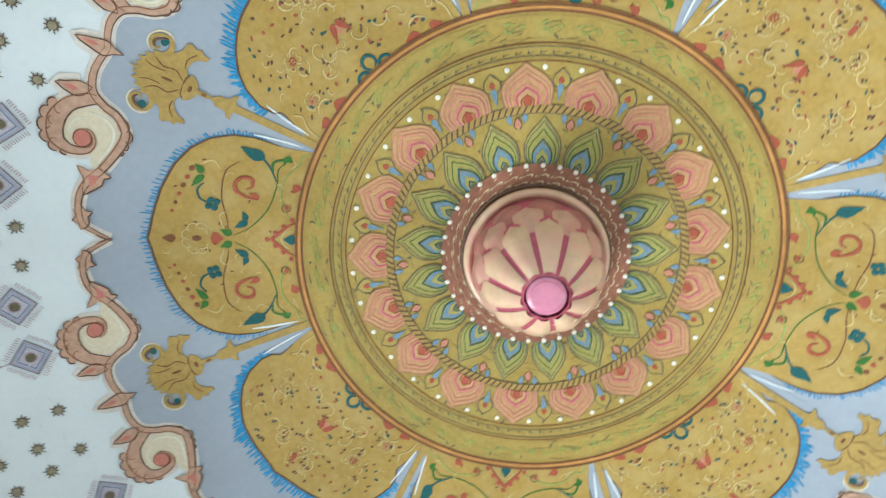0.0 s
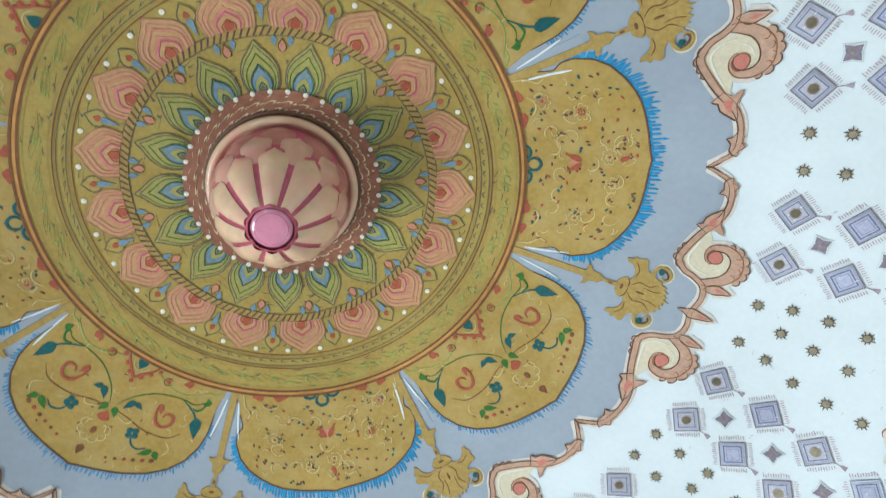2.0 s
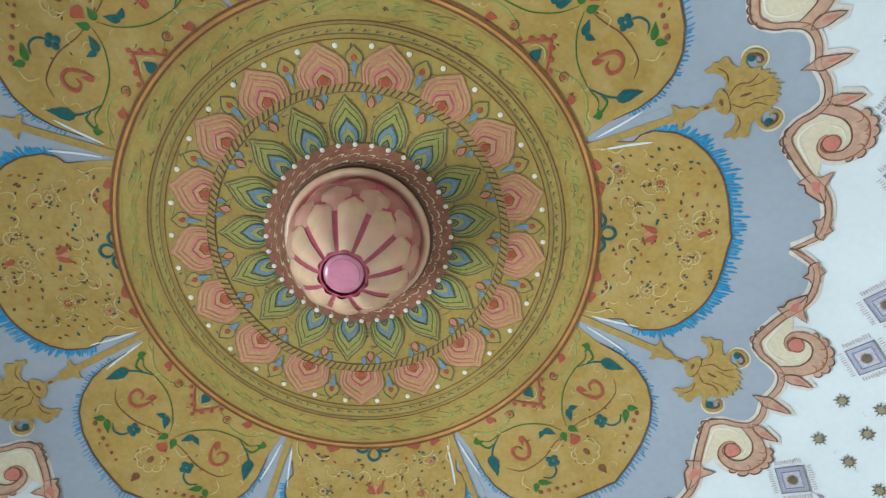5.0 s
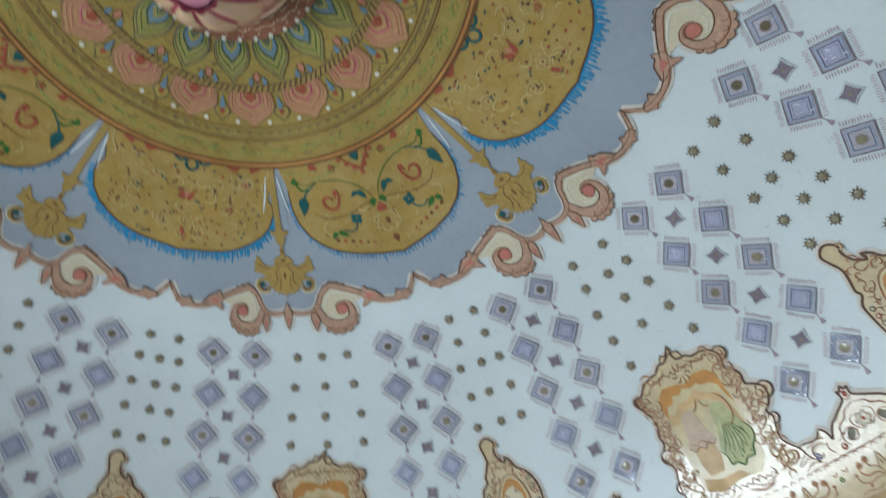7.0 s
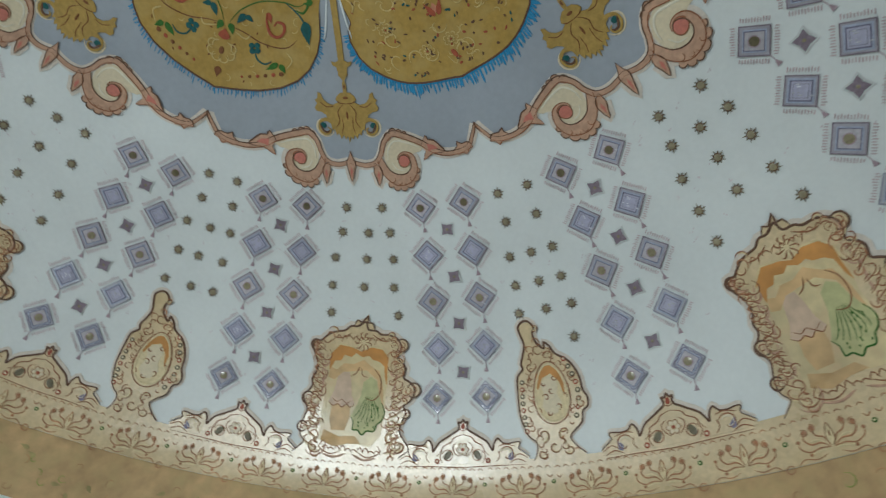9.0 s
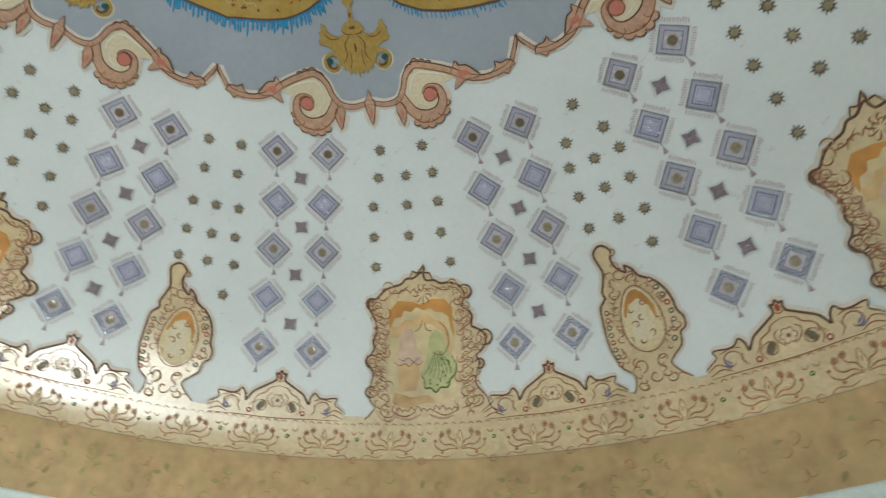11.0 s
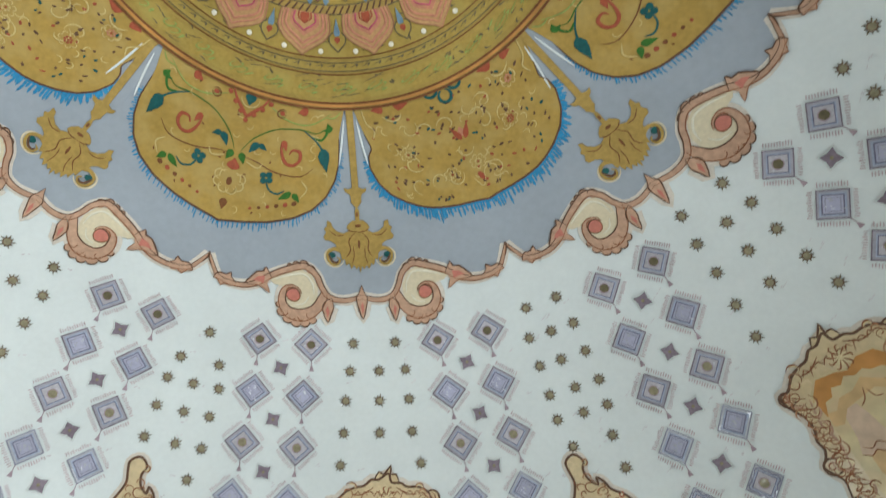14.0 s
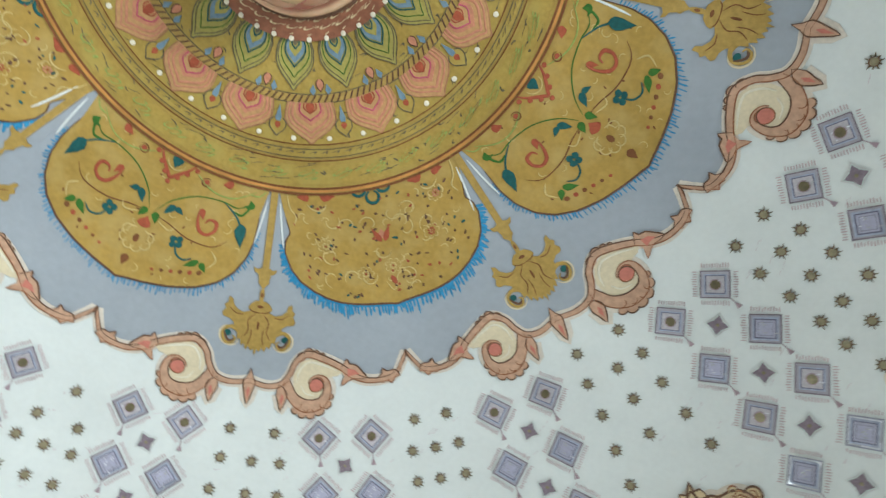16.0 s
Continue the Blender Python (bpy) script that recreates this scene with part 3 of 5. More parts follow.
    pa.stroke(spiral(0, 0.04, 0.042, 0.042, 0, 180, 8), 0.006, 0.0125)
    br.dot(0, 0.46, 0.014, 0.0115, ry=0.022)
    br.drop(0, 0.55, 0.02, 0.06, 0, 0.0115)
    for sh, name, mat in ((g, "vine", "green"), (te, "teal_leaf", "teal"), (re, "red_scroll", "red"), (pa, "pale_flower", "straw"), (li, "light_tendril", "lightgreen"), (br, "brown_mark", "brown")):
        part(name, sh, mat, t, whole=name == "scroll_band" or name == "pale_halo")
    return t


def sprig_petal(deg):
    """A petal strewn with small flowers, hearts and leaf marks."""
    rnd = random.Random(5)
    t, o = petal_base("sprig_petal", deg, 0.59, 1.02, "ochre gold painted petal strewn with small flowers")
    fringe(t, o, "blue", 0.052, 0.011, 0.009, rnd, 0.26, "bright blue brushed fringe")
    low = [p for p in o if p[1] > 0.25]
    part("fringe_wash", Sheet(1.13).stroke(flip(low) + list(reversed(low[:-1])), 0.032, 0.005, n=1), "blue", t, "solid blue along the edge")
    te, re, pa, br, pk = (Sheet(1.13) for _ in range(5))
    for m in (1, -1):
        te.stroke(spiral(m * 0.06, 0.005, 0.035, 0.035, 10, 170, 8), 0.014, 0.0115)
        re.drop(m * 0.25, 0.02, 0.03, 0.075, m * 1.45, 0.0115)
        re.drop(m * 0.30, 0.03, 0.022, 0.06, m * -1.5, 0.0115)
        pa.stroke(spiral(m * 0.275, 0.05, 0.05, 0.045, 20, 160, 8), 0.008, 0.0115)
        pa.stroke([(m * 0.40, 0.02), (m * 0.405, 0.09), (m * 0.385, 0.13), (m * 0.41, 0.17)], 0.008, 0.0115)
        re.drop(m * 0.008, 0.275, 0.014, -0.085, m * 0.45, 0.0125)
    te.stroke(spiral(0, 0.055, 0.03, 0.03, -70, 250, 10), 0.015, 0.0115)
    pk.drop(0, 0.26, 0.02, -0.05, 0, 0.0115)
    for x, y, mat in ((-0.28, 0.27, pa), (0.24, 0.29, re), (-0.12, 0.42, pa), (0.30, 0.13, pk), (0.02, 0.40, pa)):
        for i in range(7):
            a = i * 2 * math.pi / 7
            pa.stroke(spiral(x + 0.03 * math.cos(a), y + 0.026 * math.sin(a), 0.010, 0.010, math.degrees(a) - 110, math.degrees(a) + 110, 5), 0.005, 0.0115, n=2)
            mat.dot(x + 0.014 * math.cos(a), y + 0.014 * math.sin(a), 0.006, 0.0125, 5)
        re.dot(x, y, 0.006, 0.0125, 5)
    for i in range(170):
        y = rnd.uniform(0.06, 0.54)
        w = petal_half(y / 0.58, 1.0) - 0.05
        if w < 0.03:
            continue
        x = rnd.uniform(-w, w)
        sh = rnd.choice((br, br, br, re, te, pa))
        if sh is pa:
            a = rnd.uniform(0, 360)
            sh.stroke(spiral(x, y, 0.022, 0.012, a, a + 170, 6), 0.006, 0.0108, n=2)
        else:
            sh.dot(x, y, rnd.uniform(0.004, 0.007), 0.0112, 6, ry=rnd.uniform(0.007, 0.013), turn=rnd.uniform(0, 3.1))
    for i in range(16):
        a = rnd.uniform(0, 360)
        y = rnd.uniform(0.12, 0.5)
        x = rnd.uniform(-0.33, 0.33)
        pa.stroke(spiral(x, y, 0.05, 0.014, a, a + 230, 10), 0.007, 0.0108, n=2)
    re.dot(0.01, 0.47, 0.013, 0.0125, ry=0.026, turn=-0.4)
    pa.stroke([(-0.03, 0.47), (0.0, 0.52), (0.03, 0.47)], 0.006, 0.0115)
    for sh, name, mat in ((te, "teal_leaf", "teal"), (re, "red_mark", "red"), (pa, "pale_scroll", "straw"), (br, "brown_mark", "umber"), (pk, "orange_mark", "salmon")):
        part(name, sh, mat, t, whole=name == "scroll_band" or name == "pale_halo")
    return t


def spread(first, s0, degs):
    return [copy_thing(first, place(s0, d)) for d in degs]


first = vine_petal(-66.7)       # petals between pendants: vines at odd gaps, sprigs at even ones
spread(first, 1.13, (23.5, 113.4, -157.5))
first = sprig_petal(-22.4)
spread(first, 1.13, (67.6, 157.5, -112.35))


# ---- pendants ----
def pendant(deg):
    t = thing("pendant_ornament", 1.7, deg, "deep gold painted hanging ornament with green curls on blue-grey", "painted ornament", "pendants between the petals")
    y0 = -1.7
    part("cleft", Sheet(1.7).fill([(-0.028, 1.2 + y0), (0.028, 1.2 + y0), (0.05, 1.36 + y0), (0.06, 1.5 + y0), (0, 1.52 + y0), (-0.06, 1.5 + y0), (-0.05, 1.36 + y0)], 0.0065), "grey", t)
    part("cleft_light", Sheet(1.7).stroke([(0.03, 1.2 + y0), (0.05, 1.32 + y0), (0.072, 1.42 + y0)], 0.010, 0.0095).stroke([(-0.03, 1.2 + y0), (-0.05, 1.32 + y0), (-0.072, 1.42 + y0)], 0.010, 0.0095), "white", t)
    stem = [(-0.017, 1.13 + y0), (0.017, 1.13 + y0), (0.016, 1.53 + y0), (-0.016, 1.53 + y0)]
    part("stem", Sheet(1.7).fill(stem, 0.0125), "pendant", t)
    right = [(0.0, 1.525), (0.02, 1.53), (0.036, 1.538), (0.056, 1.532), (0.05, 1.552), (0.03, 1.562), (0.024, 1.59), (0.026, 1.605), (0.012, 1.62), (0.0, 1.64)]
    part("collar", Sheet(1.7).fill([(x, y + y0) for x, y in right + flip(list(reversed(right[1:-1])))], 0.0125), "pendant", t)
    part("thread", Sheet(1.7).ribbon([(0, -0.065, 0.012), (0, -0.045, 0.022), (0, -0.02, 0.022), (0, 0.01, 0.016)], 0.0115), "pendant", t)
    right = [(0.0, -0.006), (0.028, -0.002), (0.05, 0.018), (0.058, 0.036), (0.046, 0.05), (0.075, 0.064), (0.105, 0.056), (0.128, 0.034), (0.134, 0.008), (0.152, 0.0), (0.156, 0.03), (0.172, 0.042),
             (0.162, 0.06), (0.178, 0.085), (0.17, 0.102), (0.14, 0.106), (0.118, 0.122), (0.112, 0.15), (0.096, 0.17), (0.092, 0.205), (0.078, 0.196), (0.07, 0.232), (0.056, 0.218), (0.046, 0.25), (0.032, 0.228), (0.02, 0.252), (0.008, 0.235), (0.0, 0.27)]
    part("body", Sheet(1.7).fill(right + flip(list(reversed(right[1:-1]))), 0.011), "pendant", t)
    sh, cu, ln, ha, gl = (Sheet(1.7) for _ in range(5))
    for m in (1, -1):
        f = (lambda p: p) if m == 1 else flip
        sh.dot(m * 0.142, 0.178, 0.020, 0.0125, 10, ry=0.016)
        gl.ribbon([(m * x, y, w) for x, y, w in ((0.095, 0.15, 0.03), (0.13, 0.145, 0.018), (0.158, 0.165, 0.016), (0.162, 0.20, 0.014), (0.14, 0.226, 0.014), (0.112, 0.222, 0.012), (0.102, 0.20, 0.010), (0.116, 0.188, 0.006))], 0.0122)
        cu.stroke(f([(0.158, 0.17), (0.148, 0.195), (0.135, 0.212), (0.118, 0.214), (0.108, 0.203)]), 0.011, 0.0150)
        ha.stroke(f(spiral(0.13, 0.19, 0.048, 0.05, -100, 160, 12)), 0.010, 0.0065)
        ln.stroke(f([(0.018, 0.06), (0.05, 0.10), (0.045, 0.15), (0.07, 0.19)]), 0.005, 0.0125)
        ln.stroke(f([(0.03, 0.13), (0.028, 0.18), (0.04, 0.22)]), 0.004, 0.0125)
        ln.stroke(f([(0.07, 0.07), (0.11, 0.075), (0.145, 0.05)]), 0.005, 0.0125)
        ln.stroke(f([(0.05, 0.04), (0.035, 0.052), (0.0, 0.056)]), 0.005, 0.0125)
    ln.dot(0, 0.024, 0.016, 0.0125, ry=0.008).dot(0, 0.12, 0.006, 0.0125, ry=0.024).dot(0, -0.035, 0.006, 0.014, ry=0.013)
    part("curl", gl, "pendant", t, whole=False)
    part("green_curl", sh, "teal", t, whole=False)
    part("curl_line", cu, "umber", t, whole=False)
    part("brown_line", ln, "brown", t, whole=False)
    part("curl_halo", ha, "cream", t, whole=False)
    return t


first = pendant(PENDANT_STRAY[0])
spread(first, 1.7, [-45 * k + PENDANT_STRAY.get((k + 4) % 8 - 4, 0.0) for k in range(1, 8)])


# ---- scroll border ----
def scroll_border(k):
    t = thing("scroll_border", 2.05, -45 * k, "terracotta painted scroll border with cream and rose volutes", "painted border", "scroll border pieces")
    y0, warp, down = -2.05, border_warp(k), lambda a: border_down(a - 45 * k)
    base, cr, rose, ln, red, halo, leafs, pale = (Sheet(2.05, warp, down) for _ in range(8))
    half = [(x, y + y0) for x, y in border_line()]
    widths = [0.022, 0.025, 0.029, 0.027, 0.029, 0.033, 0.030, 0.027, 0.026, 0.024, 0.023, 0.023, 0.020, 0.008]
    up = lambda pts: [(q[0], q[1] + y0) + tuple(q[2:]) for q in pts]
    coil = up([(0.192, 2.075, 0.03), (0.207, 2.115, 0.045), (0.245, 2.168, 0.050), (0.31, 2.202, 0.064), (0.378, 2.194, 0.060), (0.409, 2.150, 0.043), (0.406, 2.102, 0.032), (0.386, 2.070, 0.026), (0.352, 2.056, 0.018), (0.322, 2.066, 0.012), (0.310, 2.09, 0.007)])
    for m in (1, -1):
        f = (lambda p: p) if m == 1 else flip
        fw = lambda pts: [(m * x, y, w) for x, y, w in pts]
        sides = ((red, 0.005), (ln, 0.006)) if m == 1 else ((ln, 0.006), (red, 0.005))
        halo.stroke(f(half), 0.058, 0.0052, (1, 1), 5)
        halo.ribbon(fw([(x, y, w + 0.045) for x, y, w in coil[:8]]), 0.0054)
        base.ribbon(fw([(x, y, w) for (x, y), w in zip(half, widths)]), 0.0088, 5, sides)
        base.ribbon(fw(coil), 0.0096, 5, sides)
        cr.fill(f(up([(0.47, 2.036), (0.42, 2.008), (0.372, 1.985), (0.30, 1.962), (0.25, 1.985), (0.222, 2.05), (0.232, 2.12), (0.29, 2.178), (0.36, 2.176), (0.402, 2.13), (0.395, 2.075), (0.415, 2.06), (0.45, 2.056)])), 0.0068, skirt=False)
        rose.dot(m * 0.352, 2.096 + y0, 0.036, 0.0105, 14, 0.004, ry=0.034)
        red.stroke(f(up(spiral(0.352, 2.096, 0.037, 0.037, 0, 345, 14))), 0.005, 0.0118, (1, 1), 1)
        pale.stroke(f(up([(0.44, 2.03), (0.37, 2.0), (0.29, 1.985), (0.25, 2.03), (0.245, 2.09)])), 0.012, 0.0085)
        pale.stroke(f(up([(0.27, 2.10), (0.30, 2.14), (0.35, 2.152)])), 0.008, 0.0085)
        for cx, cy, r in ((0.262, 2.222, 0.022), (0.302, 2.238, 0.026), (0.346, 2.240, 0.027), (0.388, 2.226, 0.026), (0.42, 2.196, 0.022), (0.43, 2.158, 0.016), (0.252, 1.958, 0.024), (0.285, 1.938, 0.025), (0.322, 1.942, 0.020), (0.355, 1.952, 0.016)):
            base.dot(m * cx, cy + y0, r, 0.0086, 9, 0.002)
            out = math.degrees(math.atan2(cy - 2.10, cx - 0.33))
            ln.stroke(f(up(spiral(cx, cy, r, r, out - 75, out + 75, 6))), 0.006, 0.0112, (0.5, 0.5), 1)
        for cx, cy, a in ((0.272, 2.20, 50), (0.318, 2.214, 80), (0.362, 2.214, 100), (0.4, 2.195, 140)):
            red.stroke(f(up(spiral(cx, cy, 0.018, 0.014, a - 90, a + 70, 6))), 0.004, 0.0122, (0.4, 0.4), 1)
        tulip = up([(0.458, 2.022), (0.482, 1.972), (0.498, 1.998), (0.532, 2.006), (0.572, 2.044), (0.60, 2.075), (0.562, 2.078), (0.535, 2.074), (0.512, 2.082), (0.474, 2.106), (0.484, 2.058)])
        leafs.fill(f(tulip), 0.0122)
        ln.stroke(f(tulip[:7]), 0.007, 0.0135, n=2)
        red.stroke(f(tulip[6:]), 0.005, 0.0135, n=2)
        rose.fill(f(up([(0.492, 2.02), (0.53, 2.03), (0.56, 2.055), (0.525, 2.055), (0.502, 2.062)])), 0.0136, skirt=False)
        spur = up([(0.645, 2.088), (0.672, 2.064), (0.668, 2.038), (0.698, 2.056), (0.728, 2.052), (0.752, 2.066), (0.768, 2.088), (0.744, 2.092), (0.734, 2.118), (0.712, 2.104), (0.68, 2.112)])
        leafs.fill(f(spur), 0.0122)
        ln.stroke(f(spur[:7]), 0.006, 0.0135, n=2)
        red.stroke(f(spur[6:]), 0.005, 0.0135, n=2)
        leaf = up([(0.155, 2.10), (0.192, 2.125), (0.205, 2.165), (0.182, 2.232), (0.164, 2.19), (0.148, 2.15)])
        leafs.fill(f(leaf), 0.0108)
        rose.fill(f(up([(0.178, 2.145), (0.19, 2.165), (0.182, 2.205), (0.17, 2.175)])), 0.0122, skirt=False)
        ln.stroke(f(leaf + leaf[:1]), 0.0055, 0.0124, n=2)
        halo.stroke(f(leaf), 0.05, 0.0050, (1, 1), 2)
        ln.stroke(f(up([(0.775, 1.962), (0.782, 1.99), (0.775, 2.03)])), 0.006, 0.0125)
    mid = up([(0.0, 2.03), (0.014, 2.07), (0.03, 2.10), (0.02, 2.15), (0.0, 2.212), (-0.02, 2.15), (-0.03, 2.10), (-0.014, 2.07)])
    leafs.fill(mid, 0.0122)
    ln.stroke(mid + mid[:1], 0.0055, 0.0136, n=2)
    rose.fill(up([(0.0, 2.12), (0.009, 2.145), (0.0, 2.19), (-0.009, 2.145)]), 0.0136, skirt=False)
    halo.stroke(mid[2:7], 0.05, 0.0050, (1, 1), 2)
    for sh, name, mat in ((halo, "pale_halo", "halo"), (base, "scroll_band", "terra"), (leafs, "leaf", "terra"), (cr, "volute_field", "cream"), (pale, "pale_stroke", "dot"), (rose, "rose_eye", "pink"), (ln, "brown_line", "umber"), (red, "red_line", "sienna")):
        part(name, sh, mat, t, whole=name not in ("leaf", "rose_eye", "volute_field", "pale_stroke"))
    return t


for k in range(-4, 4):
    scroll_border(k)


# ---- the round medallion at the crown ----
def arc_band(s_mid, width, h, cols=160):
    return ring(s_mid - width / 2, s_mid + width / 2, h, 2, cols)


def ogee(w, length, n=10, neck=0.75):
    """A pointed petal outline, broad below the middle, with its tip down the dome."""
    right = []
    for i in range(n + 1):
        u = i / n
        k = float(np.interp(u, [0, 0.2, 0.45, 0.65, 0.8, 0.92, 1], [neck, 0.95, 1, 0.78, 0.42, 0.14, 0]))
        right.append((k * w / 2, u * length))
    return right + flip(list(reversed(right[:-1])))


N_PETALS = 17
med = thing("ceiling_medallion", 0.02, 0, "olive gold painted round medallion with rings of orange and green petals", "ceiling medallion")
med.matrix_basis = Matrix.Identity(4)
part("gold_disc", ring(0.30, 1.15, 0.012, 18, 160), "disc", med)
for s_mid, w, mat in ((1.119, 0.010, "brown"), (1.131, 0.012, "fire"), (1.146, 0.011, "brown"), (0.912, 0.005, "brown"), (0.934, 0.004, "moss"), (0.972, 0.004, "moss"), (0.988, 0.005, "brown"), (0.684, 0.006, "moss"), (0.722, 0.006, "moss")):
    part("ring_line", arc_band(s_mid, w, 0.016), mat, med)
part("rope_band", arc_band(0.703, 0.034, 0.018), "pendant", med)
rope = Sheet(0.70)
for i in range(150):
    x = (i / 150) * 2 * math.pi
    a, b = x, x + 0.028
    va = [at(0.687, a - 0.006, 0.021), at(0.687, a + 0.006, 0.021), at(0.719, b + 0.006, 0.021), at(0.719, b - 0.006, 0.021)]
    rope.bm.faces.new([rope.bm.verts.new(v) for v in va])
tagged(part("rope_stripe", rope, "umber", med), kind="stuff")


def under(ob, s0, deg, parent):
    """Sets a part of the medallion at its place round the crown."""
    ob.matrix_basis = place(s0, deg)
    ob.parent = parent
    return ob


def share(ob, parent, m):
    """Another part on the same mesh."""
    c = ob.copy()
    scene.collection.objects.link(c)
    c.parent, c.matrix_basis = parent, m
    return c


def petal_ring(name, s0, phase, layers):
    base, kids = None, []
    for pname, outline, lift, mat, line in layers:
        sh = Sheet(s0)
        if line:
            sh.stroke(outline, line, lift, (1, 1), 2, closed=False)
        else:
            sh.fill(outline, lift)
        if base is None:
            base = part(pname, sh, mat)
            under(base, s0, phase, med)
        else:
            k = part(pname, sh, mat)
            k.parent = base
            kids.append(k)
    for i in range(1, N_PETALS):
        c = share(base, med, place(s0, phase + 360 * i / N_PETALS))
        for k in kids:
            share(k, c, Matrix.Identity(4))


def moved(pts, dy, k):
    return [(x * k, y * k + dy) for x, y in pts]


og = ogee(0.235, 0.185, neck=0.86)
petal_ring("orange_petal", 0.722, -98.6, [
    ("orange_petal", og, 0.0165, "orange", 0), ("outer_line", og, 0.0185, "rust", 0.006), ("wide_line", moved(og, 0.0, 0.86), 0.0187, "salmon", 0.008), ("salmon_line", moved(og, 0.0, 0.72), 0.0195, "salmon", 0.012), ("peach_heart", moved(og, 0.0, 0.56), 0.0195, "salmon", 0),
    ("rose_heart", moved(og, 0.0, 0.42), 0.0215, "orange", 0), ("rose_line", moved(og, 0.0, 0.42), 0.0235, "magenta", 0.007), ("red_line", moved(og, 0.0, 0.25), 0.0235, "red", 0.006), ("core", ogee(0.04, 0.045), 0.026, "red", 0)])
gr = ogee(0.168, 0.225, neck=0.72)
petal_ring("green_petal", 0.445, -92.3, [
    ("green_petal", gr, 0.0165, "leaf", 0), ("dark_line", moved(gr, 0.0, 1.0), 0.0185, "moss", 0.005), ("inner_line", moved(gr, 0.0, 0.90), 0.0185, "moss", 0.004),
    ("mid_line", moved(gr, 0.0, 0.74), 0.0187, "green", 0.004), ("blue_heart", moved(gr, 0.0, 0.48), 0.0195, "sky", 0), ("blue_line", moved(gr, 0.0, 0.54), 0.0215, "teal", 0.006), ("pale_heart", moved(gr, 0.0, 0.34), 0.0215, "leaf", 0), ("heart_line", moved(gr, 0, 0.19), 0.0235, "teal", 0.006), ("core", ogee(0.022, 0.03), 0.0245, "moss", 0)])
# tear-drops with blue necks between the orange petals, and small leaf sprays above the rope
td = ogee(0.075, 0.085, neck=0.5)
petal_ring("tear_drop", 0.80, -98.6 + 180 / N_PETALS, [
    ("tear_drop", td, 0.0165, "disc", 0), ("drop_line", td, 0.0185, "moss", 0.005), ("blue_neck", [(-0.014, 0.0), (0.0, -0.06), (0.014, 0.0), (0.010, 0.015), (-0.010, 0.015)], 0.0195, "sky", 0), ("core", moved(td, 0.02, 0.35), 0.0195, "red", 0)])
spray = ogee(0.034, 0.055, neck=0.4)
petal_ring("leaf_spray", 0.618, -92.3 + 180 / N_PETALS, [
    ("leaf_spray", spray, 0.0165, "salmon", 0), ("spray_line", spray, 0.0185, "umber", 0.004),
    ("side_leaf", [(-0.05, 0.05), (-0.03, 0.02), (-0.022, 0.05), (-0.035, 0.07)], 0.0175, "sky", 0), ("side_leaf", [(0.05, 0.05), (0.03, 0.02), (0.022, 0.05), (0.035, 0.07)], 0.0175, "sky", 0)])
# white beads
bead = part("white_bead", Sheet(0.885).dot(0, 0, 0.0125, 0.0165, 8, 0.004), "dot")
under(bead, 0.885, -98.6 + 5.4, med)
for i in range(N_PETALS):
    for d in (5.4, -5.4):
        if i or d < 0:
            share(bead, med, place(0.885, -98.6 + d + 360 * i / N_PETALS))
# wavy tendrils between the rings and fine brushed circles
tend, tw, fine = Sheet(1.05), Sheet(0.95), Sheet(0.8)
rnd = random.Random(3)
for i in range(40):
    x = (i / 40 - 0.5) * 2 * math.pi
    for sgn in (1, -1):
        c = x + sgn * 0.02
        pts = [(c + a / 1.05, 1.05 + sgn * b) for a, b in spiral(0, 0.012, 0.030, 0.008, 150, 480, 10)]
        tend.stroke([(px * 1.03, py - 1.05) for px, py in pts], 0.006, 0.0155, n=1)
    tend.dot(x * 1.03 + 0.06, rnd.uniform(-0.03, 0.03), 0.007, 0.0155, 6, ry=0.014, turn=rnd.uniform(0, 3))
for i in range(110):
    x = (i / 110 - 0.5) * 2 * math.pi * 0.945
    tw.stroke([(x, 0.004), (x + 0.015, -0.007), (x + 0.03, 0.006)], 0.005, 0.0155, n=2)
for i in range(520):
    s, a = rnd.choice((rnd.uniform(0.47, 0.68), rnd.uniform(0.74, 0.9), rnd.uniform(0.99, 1.10))), rnd.uniform(-math.pi, math.pi)
    k, lean = rnd.uniform(0.012, 0.03), rnd.uniform(-0.012, 0.012)
    fine.stroke([((a - k / s) * rad(s), s - 0.8 - lean), (a * rad(s), s - 0.8 + rnd.uniform(-0.006, 0.006)), ((a + k / s) * rad(s), s - 0.8 + lean)], 0.0035, 0.0150, (0.3, 0.2), 2)
for s in (0.925, 0.981, 1.005, 1.10):
    part("brushed_circle", arc_band(s, 0.003, 0.0152), "pendant", med)
tend.o, tw.o = Vector(), Vector()
for sh, s0, name, mat in ((fine, 0.8, "brush_flecks", "moss"), (tend, 1.05, "tendril", "lightgreen"), (tw, 0.95, "twist", "moss")):
    ob = part(name, sh, mat)
    ob.matrix_basis, ob.parent = Matrix.Translation(at(s0, 0)), med
    tagged(ob, kind="stuff")

